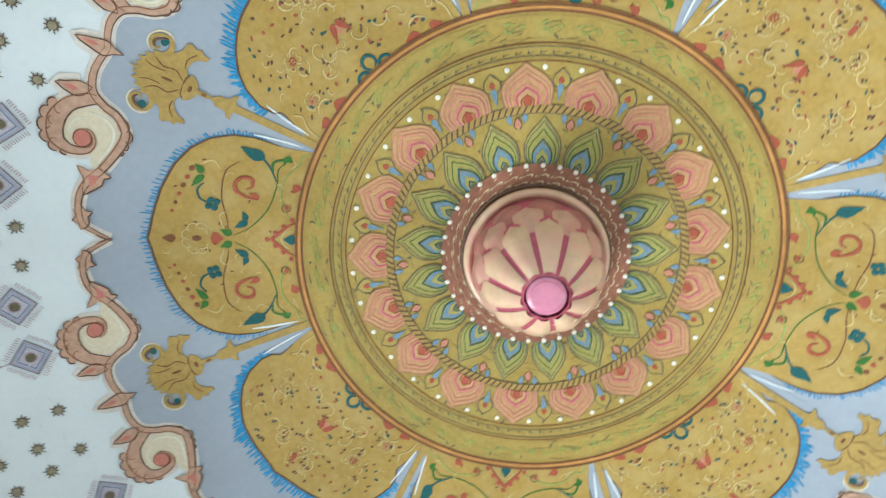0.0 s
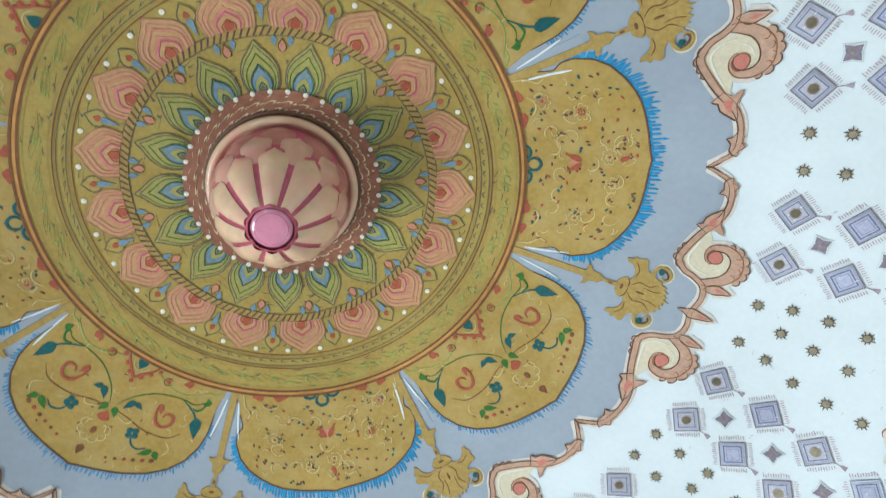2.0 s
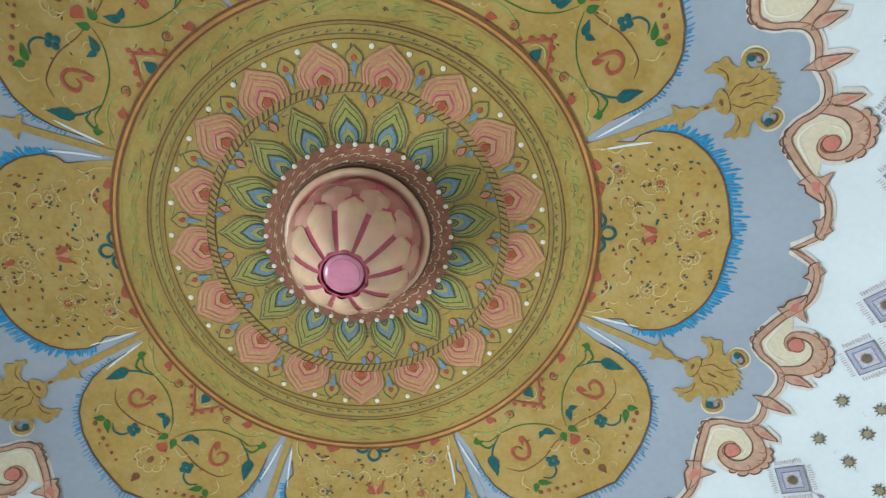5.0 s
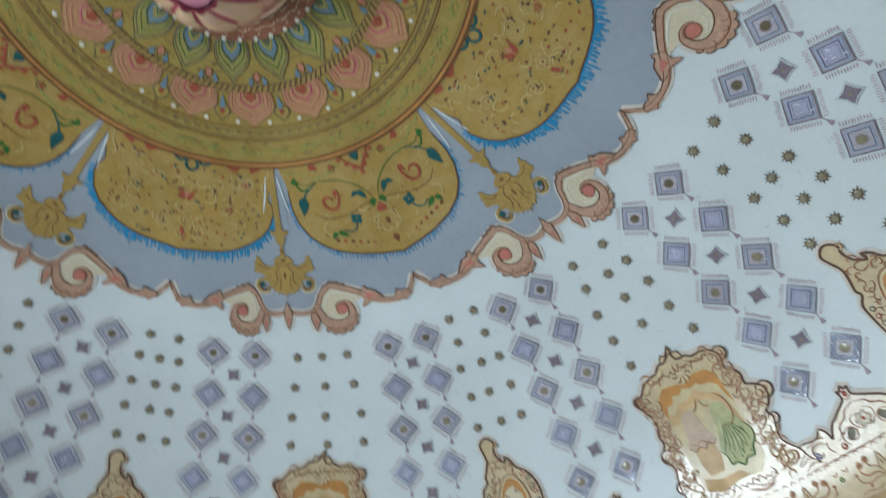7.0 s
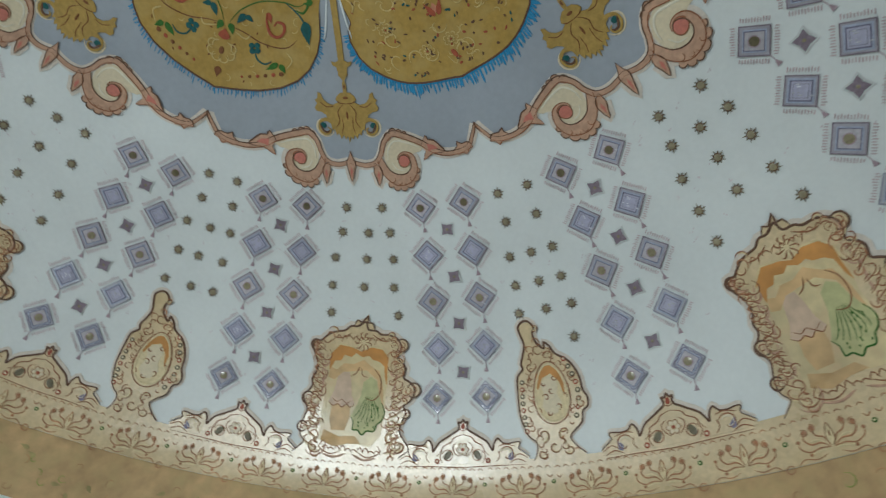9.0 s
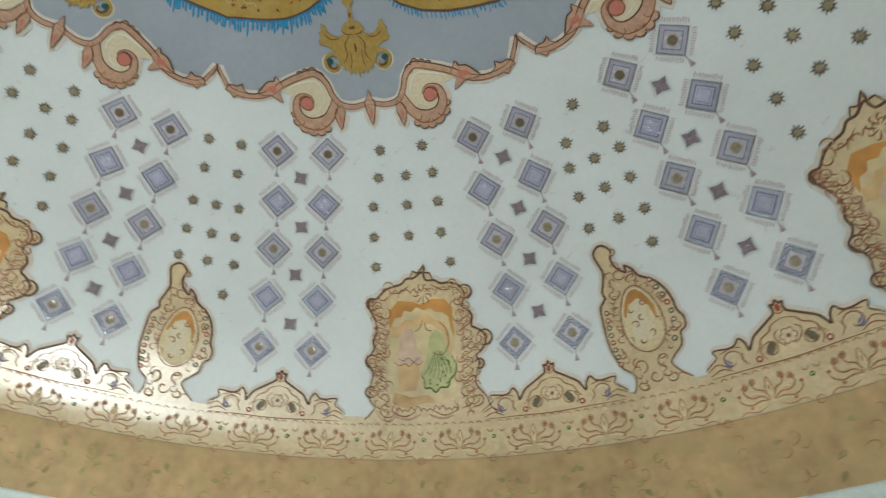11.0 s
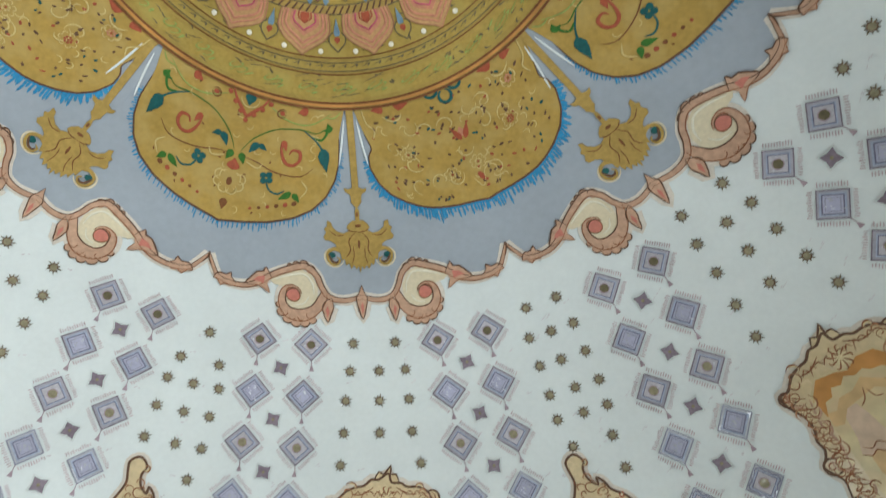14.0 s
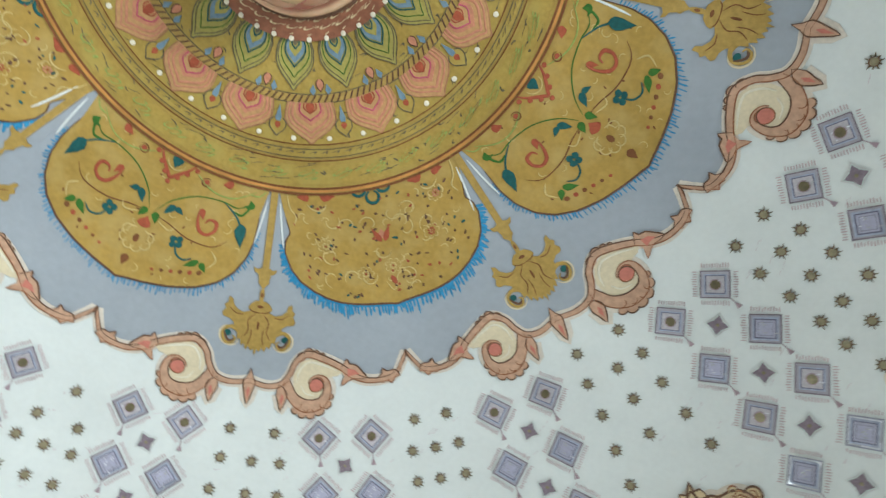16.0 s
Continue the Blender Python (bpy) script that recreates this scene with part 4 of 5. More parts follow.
# the red-brown collar with scales and beads
part("collar_ring", ring(0.20, 0.452, 0.026, 6, 120), "ringbrown", med)
sc = Sheet(0.4)
for row, (s, n) in enumerate(((0.425, 34), (0.395, 34), (0.362, 30))):
    for i in range(n):
        x0 = ((i + 0.5 * (row % 2)) / n - 0.5) * 2 * math.pi
        if row:
            sc.stroke([((x0 + a) * rad(s), s - 0.4 + b) for a, b in ((-0.06, -0.006), (-0.03, 0.007), (0.03, 0.007), (0.06, -0.006))], 0.005, 0.0285, n=2)
        sc.dot((x0 + 0.09) * rad(s), s - 0.4, 0.005, 0.0285, 6)
ob = part("collar_scale", sc, "pale")
ob.matrix_basis, ob.parent = Matrix.Translation(at(0.4, 0)), med
tagged(ob, kind="stuff")
bead = part("collar_bead", Sheet(0.445).dot(0, 0, 0.012, 0.028, 8, 0.005), "dot")
under(bead, 0.445, 0, med)
for i in range(1, 36):
    share(bead, med, place(0.445, 10 * i))

# ---- lotus boss hanging from the crown ----
BOSS_TOP = 4.575
B_D = [0.0, 0.08, 0.16, 0.24, 0.32, 0.40, 0.45, 0.485, 0.50]
B_R = [0.298, 0.298, 0.288, 0.264, 0.224, 0.170, 0.126, 0.088, 0.07]


def boss_at(d, ang, h=0.0):
    r = float(np.interp(d, B_D, B_R)) + h
    return Vector((r * math.cos(ang), r * math.sin(ang), -d - h * 0.35))


boss = new("lotus_boss")
boss.location = (0, 0, BOSS_TOP)
tagged(boss, "glossy pink and cream lotus bud boss hanging from the crown", "ceiling boss")


def lathe(profile, cols=48):
    bm = bmesh.new()
    rings = [[bm.verts.new((r * math.cos(2 * math.pi * i / cols), r * math.sin(2 * math.pi * i / cols), z)) for r, z in profile] for i in range(cols)]
    for i in range(cols):
        j = (i + 1) % cols
        for k in range(len(profile) - 1):
            bm.faces.new((rings[i][k], rings[i][k + 1], rings[j][k + 1], rings[j][k]))
    return bm


part("core", lathe([(float(np.interp(d, B_D, B_R)) - 0.004, -d) for d in np.linspace(0, 0.50, 20)]), "magenta", boss)
part("rim", lathe([(0.31, 0.01), (0.328, 0.0), (0.342, -0.015), (0.345, -0.035), (0.336, -0.050), (0.322, -0.054), (0.310, -0.046), (0.304, -0.03), (0.29, -0.02)]), "bud", boss, "cream painted rim")
# umber ring that paints in the shadow round the rim
part("rim_shadow_groove", lathe([(0.34, 0.005), (0.356, -0.006), (0.360, 0.004), (0.356, 0.02)]), "umber", boss)
part("tip", lathe([(0.086, -0.474), (0.089, -0.484), (0.082, -0.494), (0.060, -0.501), (0.030, -0.504), (0.001, -0.505)], 28), "knob", boss, "orchid pink tip")


def bud_petal(d_low, d_high, half_low, half_high, lift, puff):
    """One raised lotus petal, from its root towards the tip (deep) to its rounded end (shallow)."""
    bm = bmesh.new()
    n, c = 10, 6
    rows = []
    for i in range(n + 1):
        u = i / n
        d = d_low + (d_high - d_low) * u
        w = half_low + (half_high - half_low) * min(1, u * 1.25)
        if u > 0.72:
            w *= math.sqrt(max(0.0, 1 - ((u - 0.72) / 0.28) ** 2)) * 0.98 + 0.02
        rows.append([bm.verts.new(boss_at(d, w * (2 * j / c - 1), lift + puff * (1 - (2 * j / c - 1) ** 2) * (0.35 + 0.65 * math.sin(math.pi * min(u * 0.9 + 0.08, 1))))) for j in range(c + 1)])
    for a, b in zip(rows, rows[1:]):
        for j in range(c):
            bm.faces.new((a[j], a[j + 1], b[j + 1], b[j]))
    edge = [rows[i][0].co.copy() for i in range(n + 1)], [rows[i][c].co.copy() for i in range(n + 1)]
    return bm


N_BUD = 10
for layer, (lo, hi, hl, hh, lift, mat) in enumerate(((0.492, 0.275, 0.235, 0.264, 0.022, "bud"), (0.335, 0.17, 0.235, 0.25, 0.010, "budpink"), (0.235, 0.065, 0.24, 0.255, 0.0, "budred"))):
    off = 4 + (0.0 if layer % 2 == 0 else 180 / N_BUD)
    p0 = part("bud_petal", bud_petal(lo, hi, hl, hh, lift, 0.014), mat, boss)
    e0 = part("petal_edge", bud_petal(lo + 0.004, hi - 0.022, 0.305, 0.314, lift - 0.006, 0.004), "magenta", p0, "magenta edge")
    p0.rotation_euler.z = radians(off)
    for i in range(1, N_BUD):
        c = share(p0, boss, Matrix.Rotation(radians(off + 360 * i / N_BUD), 4, "Z"))
        share(e0, c, Matrix.Identity(4))


# ---- tasselled squares, small flowers and stars on the white field ----
def s_of(r):
    return float(np.interp(r, _r[:1400], _s[:1400]))


ROW_S = [2.36, 2.637, 2.906, 3.178, 3.458]
# strip centres in degrees at the first and the last row, for the strip before and after each pendant
STRIPS = {-4: (11.96, 12.4, -13.6, -13.2), -2: (10.6, 11.8, -12.6, -12.9), -1: (11.28, 12.2, -15.87, -13.5), 0: (10.18, 11.43, -13.28, -12.55), 1: (11.33, 12.38, -14.68, -13.92), 2: (10.75, 11.47, -12.28, -12.91), 3: (10.44, 12.13, -13.32, -13.2)}
STRIP_USUAL = (10.5, 11.8, -14.0, -13.2)


def square_motif(row):
    s0 = ROW_S[row]
    w = (0.086, 0.088, 0.090, 0.088, 0.086)[row]
    plain = row % 2 == 1
    t = thing("square_motif", s0, 0, "lilac grey painted diamond with fine fringe and tassel" if plain else "lilac grey painted diamond with a round olive centre and tassel", "painted diamond", "diamonds in rows on the dome")
    q = lambda k: [(0, -w * k), (w * k, 0), (0, w * k), (-w * k, 0)]
    # the two lower rows take the paler lilac, with glare put into the colour
    body = "lilac" if row < 3 else "glarelilac"
    rnd = random.Random(70 + row)
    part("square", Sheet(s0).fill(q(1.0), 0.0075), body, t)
    part("edge_line", Sheet(s0).stroke(q(0.985), 0.0075, 0.0085, closed=True, smooth=False), "slatebrown" if row < 3 else "thin", t)
    part("blue_frame", Sheet(s0).stroke(q(0.76 if plain else 0.70), 0.013, 0.0086, closed=True, smooth=False), "frameblue", t)
    part("frame_line", Sheet(s0).stroke(q(0.66), 0.007, 0.0096, closed=True, smooth=False), "slate", t)
    wash = Sheet(s0)
    for i in range(7):
        a, b, e = rnd.uniform(-0.5, 0.5), rnd.uniform(-0.4, 0.4), rnd.uniform(0.12, 0.3)
        wash.stroke([((a - b) * w * 0.55, (a + b) * w * 0.55), ((a - b + e) * w * 0.55, (a + b + e) * w * 0.55)], 0.006, 0.0122, (0.4, 0.3), 2)
    if plain:
        part("inner_square", Sheet(s0).fill(q(0.60), 0.0098), "lilac2", t)
        part("inner_line", Sheet(s0).stroke(q(0.46), 0.004, 0.0112, closed=True, smooth=False), "thin", t)
    else:
        part("inner_square", Sheet(s0).fill(q(0.60), 0.0098), "mauve", t)
        part("eye", Sheet(s0).dot(0, 0, 0.021, 0.0135, 14, 0.004), "moss" if row == 0 else "gem", t)
        part("eye_ring", Sheet(s0).stroke(spiral(0, 0, 0.023, 0.023, 0, 345, 14), 0.006, 0.0130, (1, 1), 1), "plum", t)
        if row == 4:
            z = []
            for a, b in zip(q(0.84), q(0.84)[1:] + q(0.84)[:1]):
                for i in range(6):
                    u = i / 6
                    z.append(((a[0] + (b[0] - a[0]) * u) * (1.06 if i % 2 else 0.95), (a[1] + (b[1] - a[1]) * u) * (1.06 if i % 2 else 0.95)))
            part("zigzag", Sheet(s0).stroke(z, 0.005, 0.0105, closed=True, smooth=False), "slate", t)
    tagged(part("pale_hatching", wash, "glarelilac", t), kind="stuff")
    fr = Sheet(s0)
    r2 = random.Random(row)
    for a, b in zip(q(1.0), q(1.0)[1:] + q(1.0)[:1]):
        for i in range(11):
            u = (i + 0.5) / 11
            x, y = a[0] + (b[0] - a[0]) * u, a[1] + (b[1] - a[1]) * u
            nx, ny = (a[0] + b[0]) / w / 1.414, (a[1] + b[1]) / w / 1.414
            k0, k1 = 0.012 + r2.uniform(0, 0.004), 0.028 + r2.uniform(0, 0.008)
            fr.stroke([(x + nx * k0, y + ny * k0), (x + nx * k1, y + ny * k1)], 0.0042, 0.0045, (1, 1), 1, smooth=False)
    tagged(part("fringe", fr, "fringe", t), kind="stuff")
    ts = Sheet(s0).stroke([(0, w), (0.002, w + 0.042)], 0.004, 0.0065, (1, 1), 1)
    part("tassel_thread", ts, "plum", t)
    part("tassel", Sheet(s0).fill([(-0.002, w + 0.030), (0.004, w + 0.030), (0.013, w + 0.056), (-0.011, w + 0.056)], 0.0075), "plum", t)
    return t


def flower_motif(row):
    s0 = (ROW_S[row] + ROW_S[row + 1]) / 2
    t = thing("flower_motif", s0, 0, "small grey painted four-petalled flower on pale mint", "painted flower", "small flowers between the diamonds")
    ground, pet = Sheet(s0), Sheet(s0)
    star = []
    for i in range(8):
        a = math.pi / 4 * i + math.pi / 4
        k = 0.056 if i % 2 == 0 else 0.033
        star.append((k * math.cos(a), k * math.sin(a)))
    part("ground", ground.fill(star, 0.0055), "mint", t)
    part("ground_line", Sheet(s0).stroke(star, 0.003, 0.0065, closed=True, smooth=False), "rosehalo", t)
    dark = "slatebrown"
    for i in range(4):
        part("petal", Sheet(s0).drop(0, 0, 0.019, 0.046, math.pi / 2 * i + math.pi / 4, 0.0085), dark, t)
    part("eye", Sheet(s0).dot(0, 0, 0.008, 0.0095, 8), "gem", t)
    return t


def star_motif(s0):
    t = thing("star_motif", s0, 0, "small olive painted star with brown rays", "painted star", "stars on the white dome")
    part("eye", Sheet(s0).dot(0, 0, 0.0165, 0.0075, 10, 0.005), "gem", t)
    part("eye_ring", Sheet(s0).stroke(spiral(0, 0, 0.0185, 0.0185, 0, 340, 12), 0.005, 0.0068, (1, 1), 1), "umber", t)
    ray = Sheet(s0)
    for i in range(10):
        a, k = math.pi / 5 * i + 0.2, 0.037 if i % 2 else 0.030
        ray.stroke([(0.017 * math.cos(a), 0.017 * math.sin(a)), (0.027 * math.cos(a + 0.06), 0.027 * math.sin(a + 0.06)), (k * math.cos(a), k * math.sin(a))], 0.0055, 0.0058, (1, 0.25), 1, smooth=False)
    tagged(part("ray", ray, "moss", t), kind="stuff")
    return t


def jitter(m, s0, rnd, turn, slip):
    """A little unevenness, as of a hand-drawn repeat: turned about its own middle."""
    p = at(s0, 0)
    n = (at(s0, 0, 1) - p).normalized()
    side = Vector((0, 1, 0))
    return m @ Matrix.Translation(side * rnd.uniform(-slip, slip)) @ Matrix.Rotation(radians(rnd.uniform(-turn, turn)), 4, n)


def set_out(template, s0, degs, turn, slip, seed):
    rnd = random.Random(seed)
    template.matrix_basis = jitter(place(s0, degs[0]), s0, rnd, turn, slip)
    for d in degs[1:]:
        copy_thing(template, jitter(place(s0, d), s0, rnd, turn, slip))


def strip_degs(u):
    """Centres of all sixteen strips, u from the first row (0) to the last (1)."""
    out = []
    for k in range(-4, 4):
        a, b, c, d = STRIPS.get(k, STRIP_USUAL)
        out += [-45 * k + a + (b - a) * u, -45 * k + c + (d - c) * u]
    return out


for row in range(5):
    u = (ROW_S[row] - ROW_S[0]) / (ROW_S[4] - ROW_S[0])
    half = 3.17 + (2.68 - 3.17) * u
    set_out(square_motif(row), ROW_S[row], [d + e for d in strip_degs(u) for e in (-half, half)], 4, 0.010, row)
    if row < 4:
        um = u + 0.12
        set_out(flower_motif(row), (ROW_S[row] + ROW_S[row + 1]) / 2, strip_degs(um), 10, 0.008, 40 + row)
STARS_UNDER_PENDANT = [(2.348, (-0.105, 0.115)), (2.495, (-0.135, 0.02, 0.155)), (2.652, (-0.17, 0.01, 0.17)), (2.82, (-0.19, 0.0, 0.185)), (2.985, (-0.20, 0.21))]
# rows of stars below each petal: distance from the crown and how many
STARS_UNDER_PETAL = {-2: [(2.308, 2), (2.455, 3), (2.625, 3), (2.79, 3), (2.974, 3)], -1: [(2.298, 2), (2.452, 2), (2.615, 3), (2.802, 3), (2.993, 3)], 0: [(2.357, 2), (2.518, 2), (2.71, 3), (2.873, 3), (3.027, 3), (3.201, 1)],
                     1: [(2.379, 0), (2.537, 2), (2.658, 3), (2.808, 3), (2.973, 3), (3.135, 1)], 2: [(2.305, 2), (2.457, 3), (2.608, 3), (2.762, 3), (2.89, 3), (3.035, 2), (3.196, 1)]}
WIDE_PENDANT_GAP = [(2.374, (-0.155, 0.0, 0.155)), (2.573, (-0.19, 0.0, 0.19)), (2.77, (-0.22, 0.0, 0.22)), (2.952, (-0.235, 0.0, 0.235))]
STAR_SPREAD = {0: (0.0,), 1: (-2.4,), 2: (-2.1, 2.1), 3: (-2.85, 0.0, 2.85)}


def star_rows(rows, k, which):
    for s0, offsets in rows:
        c = strip_degs((s0 - ROW_S[0]) / (ROW_S[4] - ROW_S[0]))
        i = 2 * (k + 4)
        a, e = (c[i], c[i + 1]) if which == 0 else (c[i + 1], c[(i + 2) % 16])
        mid = e + ((a - e) % 360) / 2
        set_out(star_motif(s0), s0, [mid + o for o in offsets], 20, 0.010, int(s0 * 100) + which + k)


for k in range(-4, 4):
    lift = 0.09 if k == 3 else 0.0
    star_rows([(s0 - lift, [-math.degrees(x / rad(s0)) for x in xs]) for s0, xs in (WIDE_PENDANT_GAP if k == -1 else STARS_UNDER_PENDANT)], k, 0)
    star_rows([(s0, STAR_SPREAD[n]) for s0, n in STARS_UNDER_PETAL.get(k, STARS_UNDER_PETAL[2 if k % 2 else 1])], k, 1)
specks = Sheet(2.8)
rnd = random.Random(21)
for i in range(420):
    s, a = rnd.uniform(2.3, 3.5), rnd.uniform(-math.pi, math.pi)
    for j in range(3):
        specks.dot(a * rad(s) + rnd.uniform(-0.012, 0.012), s - 2.8 + rnd.uniform(-0.01, 0.01), 0.0042, 0.003, 5, 0.001)
ob = part("faint_specks", specks, "rosehalo")
ob.location = at(2.8, 0)
tagged(ob, "faint three-dot brush specks on the white dome", "painted specks", kind="stuff")


# ---- gold frieze at the foot of the dome ----
FRIEZE_S = 3.80
frieze = part("trim_frieze", ring(FRIEZE_S, SPRING_S + 0.001, 0.006, 3, 200), "band")
tagged(frieze, "pale gold painted frieze band at the foot of the dome", "painted frieze", kind="structure")


def crest(deg):
    """A mound with a knob, and a wave with a volute on either side."""
    t = thing("frieze_crest", 3.70, deg, "cream gold painted frieze crest with knob, waves and brown outline", "painted crest", "frieze crests under the diamonds")
    right = [(0.0, -0.122), (0.012, -0.104), (0.027, -0.108), (0.022, -0.085), (0.028, -0.066), (0.05, -0.052), (0.09, -0.028), (0.135, 0.0), (0.158, 0.032), (0.172, 0.05), (0.178, 0.015), (0.20, -0.012), (0.225, 0.012), (0.26, 0.018), (0.31, 0.012), (0.325, 0.02), (0.315, 0.045), (0.345, 0.068), (0.375, 0.09)]
    o = right + [(0.375, 0.115), (-0.375, 0.115)] + flip(list(reversed(right)))[:-1]
    part("crest_field", Sheet(3.70).fill(o, 0.0085), "band", t)
    edge = flip(list(reversed(right)))[:-1] + right
    part("halo", Sheet(3.70).stroke([(x * 1.0, y - 0.013) for x, y in edge], 0.028, 0.0055, n=2), "halo", t)
    part("outline", Sheet(3.70).stroke(edge, 0.011, 0.0105, n=3), "umber", t)
    ln, te, re, bl, pa = (Sheet(3.70) for _ in range(5))
    for m in (1, -1):
        f = (lambda p: p) if m == 1 else flip
        ln.stroke(f([(0.0, -0.04), (0.05, -0.025), (0.07, 0.0), (0.11, 0.02), (0.125, 0.05), (0.15, 0.075)]), 0.006, 0.0115)
        ln.stroke(f(spiral(0.255, 0.075, 0.05, 0.014, -170, 150, 14)), 0.006, 0.0115)
        ln.stroke(f([(0.20, 0.03), (0.24, 0.02), (0.30, 0.035)]), 0.005, 0.0115)
        ln.stroke(f([(0.03, 0.0), (0.055, 0.02), (0.05, 0.05), (0.02, 0.08)]), 0.005, 0.0115)
        ln.stroke(f([(0.11, 0.045), (0.13, 0.075), (0.115, 0.11)]), 0.005, 0.0115)
        ln.stroke(f([(0.19, 0.11), (0.21, 0.08), (0.20, 0.05)]), 0.005, 0.0115)
        ln.stroke(f([(0.28, 0.10), (0.32, 0.075), (0.37, 0.10)]), 0.005, 0.0115)
        ln.stroke(f([(0.26, 0.12), (0.31, 0.10), (0.36, 0.12)]), 0.005, 0.0115)
        pa.stroke(f(spiral(0.255, 0.075, 0.036, 0.012, -150, 120, 10)), 0.012, 0.0105)
        bl.drop(m * 0.268, 0.105, 0.016, -0.05, m * 0.3, 0.0125)
        te.dot(m * 0.085, 0.07, 0.018, 0.0115, 8, ry=0.03, turn=m * -0.6)
        ln.stroke(f(spiral(0.085, 0.07, 0.027, 0.030, 0, 350, 10)), 0.005, 0.0115)
        re.dot(m * 0.145, 0.10, 0.015, 0.0115)
        pa.dot(m * 0.145, 0.10, 0.007, 0.0145)
    for i in range(6):
        a = i * math.pi / 3
        pa.dot(0.022 * math.cos(a), 0.04 + 0.022 * math.sin(a), 0.010, 0.0115, 6)
        ln.stroke(spiral(0.024 * math.cos(a), 0.04 + 0.024 * math.sin(a), 0.012, 0.012, math.degrees(a) - 100, math.degrees(a) + 100, 5), 0.004, 0.0125, n=1)
    re.dot(0, 0.04, 0.009, 0.0125)
    re.dot(0, -0.085, 0.012, 0.0115, ry=0.018)
    ln.stroke([(-0.02, -0.07), (0, -0.06), (0.02, -0.07)], 0.005, 0.0115)
    ln.stroke([(-0.36, 0.13), (-0.18, 0.128), (0, 0.132), (0.18, 0.128), (0.36, 0.13)], 0.004, 0.0115)
    for sh, name, mat in ((ln, "brown_line", "sienna"), (te, "leaf_bud", "moss"), (re, "red_dot", "red"), (bl, "blue_eye", "slate"), (pa, "pale_stroke", "cream")):
        part(name, sh, mat, t, whole=False)
    return t


set_out(crest(0), 3.70, strip_degs(1.0), 0.8, 0.012, 9)


def large_cartouche(deg):
    t = thing("large_cartouche", 3.43, deg, "ornate gold painted cartouche with plain pink and green shapes", "painted cartouche", "large cartouches in the frieze")
    left = [(-0.03, -0.375), (-0.07, -0.375), (-0.105, -0.345), (-0.15, -0.335), (-0.20, -0.315), (-0.25, -0.27), (-0.29, -0.265), (-0.295, -0.22), (-0.275, -0.175), (-0.26, -0.13), (-0.265, -0.08), (-0.285, -0.04),
            (-0.28, 0.0), (-0.30, 0.035), (-0.325, 0.06), (-0.31, 0.10), (-0.29, 0.14), (-0.30, 0.19), (-0.31, 0.24), (-0.30, 0.29), (-0.275, 0.32), (-0.30, 0.355), (-0.33, 0.385)]
    right = [(0.02, -0.405), (0.035, -0.36), (0.085, -0.355), (0.115, -0.335), (0.16, -0.335), (0.205, -0.32), (0.235, -0.285), (0.24, -0.24), (0.225, -0.20), (0.255, -0.175), (0.275, -0.14), (0.268, -0.09), (0.30, -0.07),
             (0.335, -0.04), (0.34, 0.005), (0.315, 0.045), (0.285, 0.07), (0.30, 0.11), (0.285, 0.16), (0.275, 0.21), (0.30, 0.25), (0.335, 0.29), (0.35, 0.33), (0.375, 0.36), (0.395, 0.385)]
    o = list(reversed(left)) + right
    part("cartouche_field", Sheet(3.43).rows([(y, float(np.interp(y, [p[1] for p in left], [p[0] for p in left])), float(np.interp(y, [p[1] for p in right], [p[0] for p in right]))) for y in np.linspace(-0.375, 0.395, 34)], 0.0105, 8), "band", t)
    part("halo", Sheet(3.43).stroke(o, 0.055, 0.0045, n=2), "halo", t)
    part("outline", Sheet(3.43).stroke(o, 0.012, 0.0125, n=3), "umber", t)
    win = [(-0.19, 0.30), (-0.205, 0.15), (-0.195, 0.0), (-0.20, -0.12), (-0.19, -0.21), (-0.13, -0.265), (-0.05, -0.255), (0.0, -0.235), (0.06, -0.265), (0.13, -0.255), (0.175, -0.20), (0.18, -0.1), (0.165, 0.0), (0.18, 0.12), (0.17, 0.25), (0.12, 0.31), (0.0, 0.30), (-0.1, 0.33)]
    part("picture_ground", Sheet(3.43).fill(win, 0.0115), "parchment", t)
    glow = [(-0.186, -0.10), (-0.193, -0.19), (-0.13, -0.256), (-0.05, -0.246), (0.0, -0.226), (0.06, -0.256), (0.13, -0.246), (0.168, -0.20), (0.166, -0.13), (0.172, -0.04), (0.155, -0.08), (0.145, -0.15), (0.115, -0.175), (0.07, -0.185), (0.05, -0.205), (0.01, -0.195), (-0.03, -0.215), (-0.06, -0.19), (-0.10, -0.20), (-0.12, -0.165), (-0.155, -0.16)]
    part("orange_glow", Sheet(3.43).fill(glow, 0.0128, skirt=False), "fire", t)
    rim = [(-0.19, -0.06), (-0.18, -0.12), (-0.14, -0.11), (-0.10, -0.15), (-0.04, -0.15), (0.02, -0.18), (0.08, -0.135), (0.12, -0.12), (0.15, -0.02), (0.165, 0.10), (0.14, 0.05), (0.11, -0.07), (0.04, -0.12), (-0.03, -0.11), (-0.10, -0.10), (-0.15, -0.05)]
    part("amber_wash", Sheet(3.43).fill(rim, 0.0122, skirt=False), "amber", t)
    part("lower_glow", Sheet(3.43).fill([(-0.17, 0.24), (-0.08, 0.27), (0.02, 0.26), (0.06, 0.30), (-0.02, 0.305), (-0.1, 0.33), (-0.18, 0.30)], 0.0130, skirt=False), "amber", t)
    rl = random.Random(61)
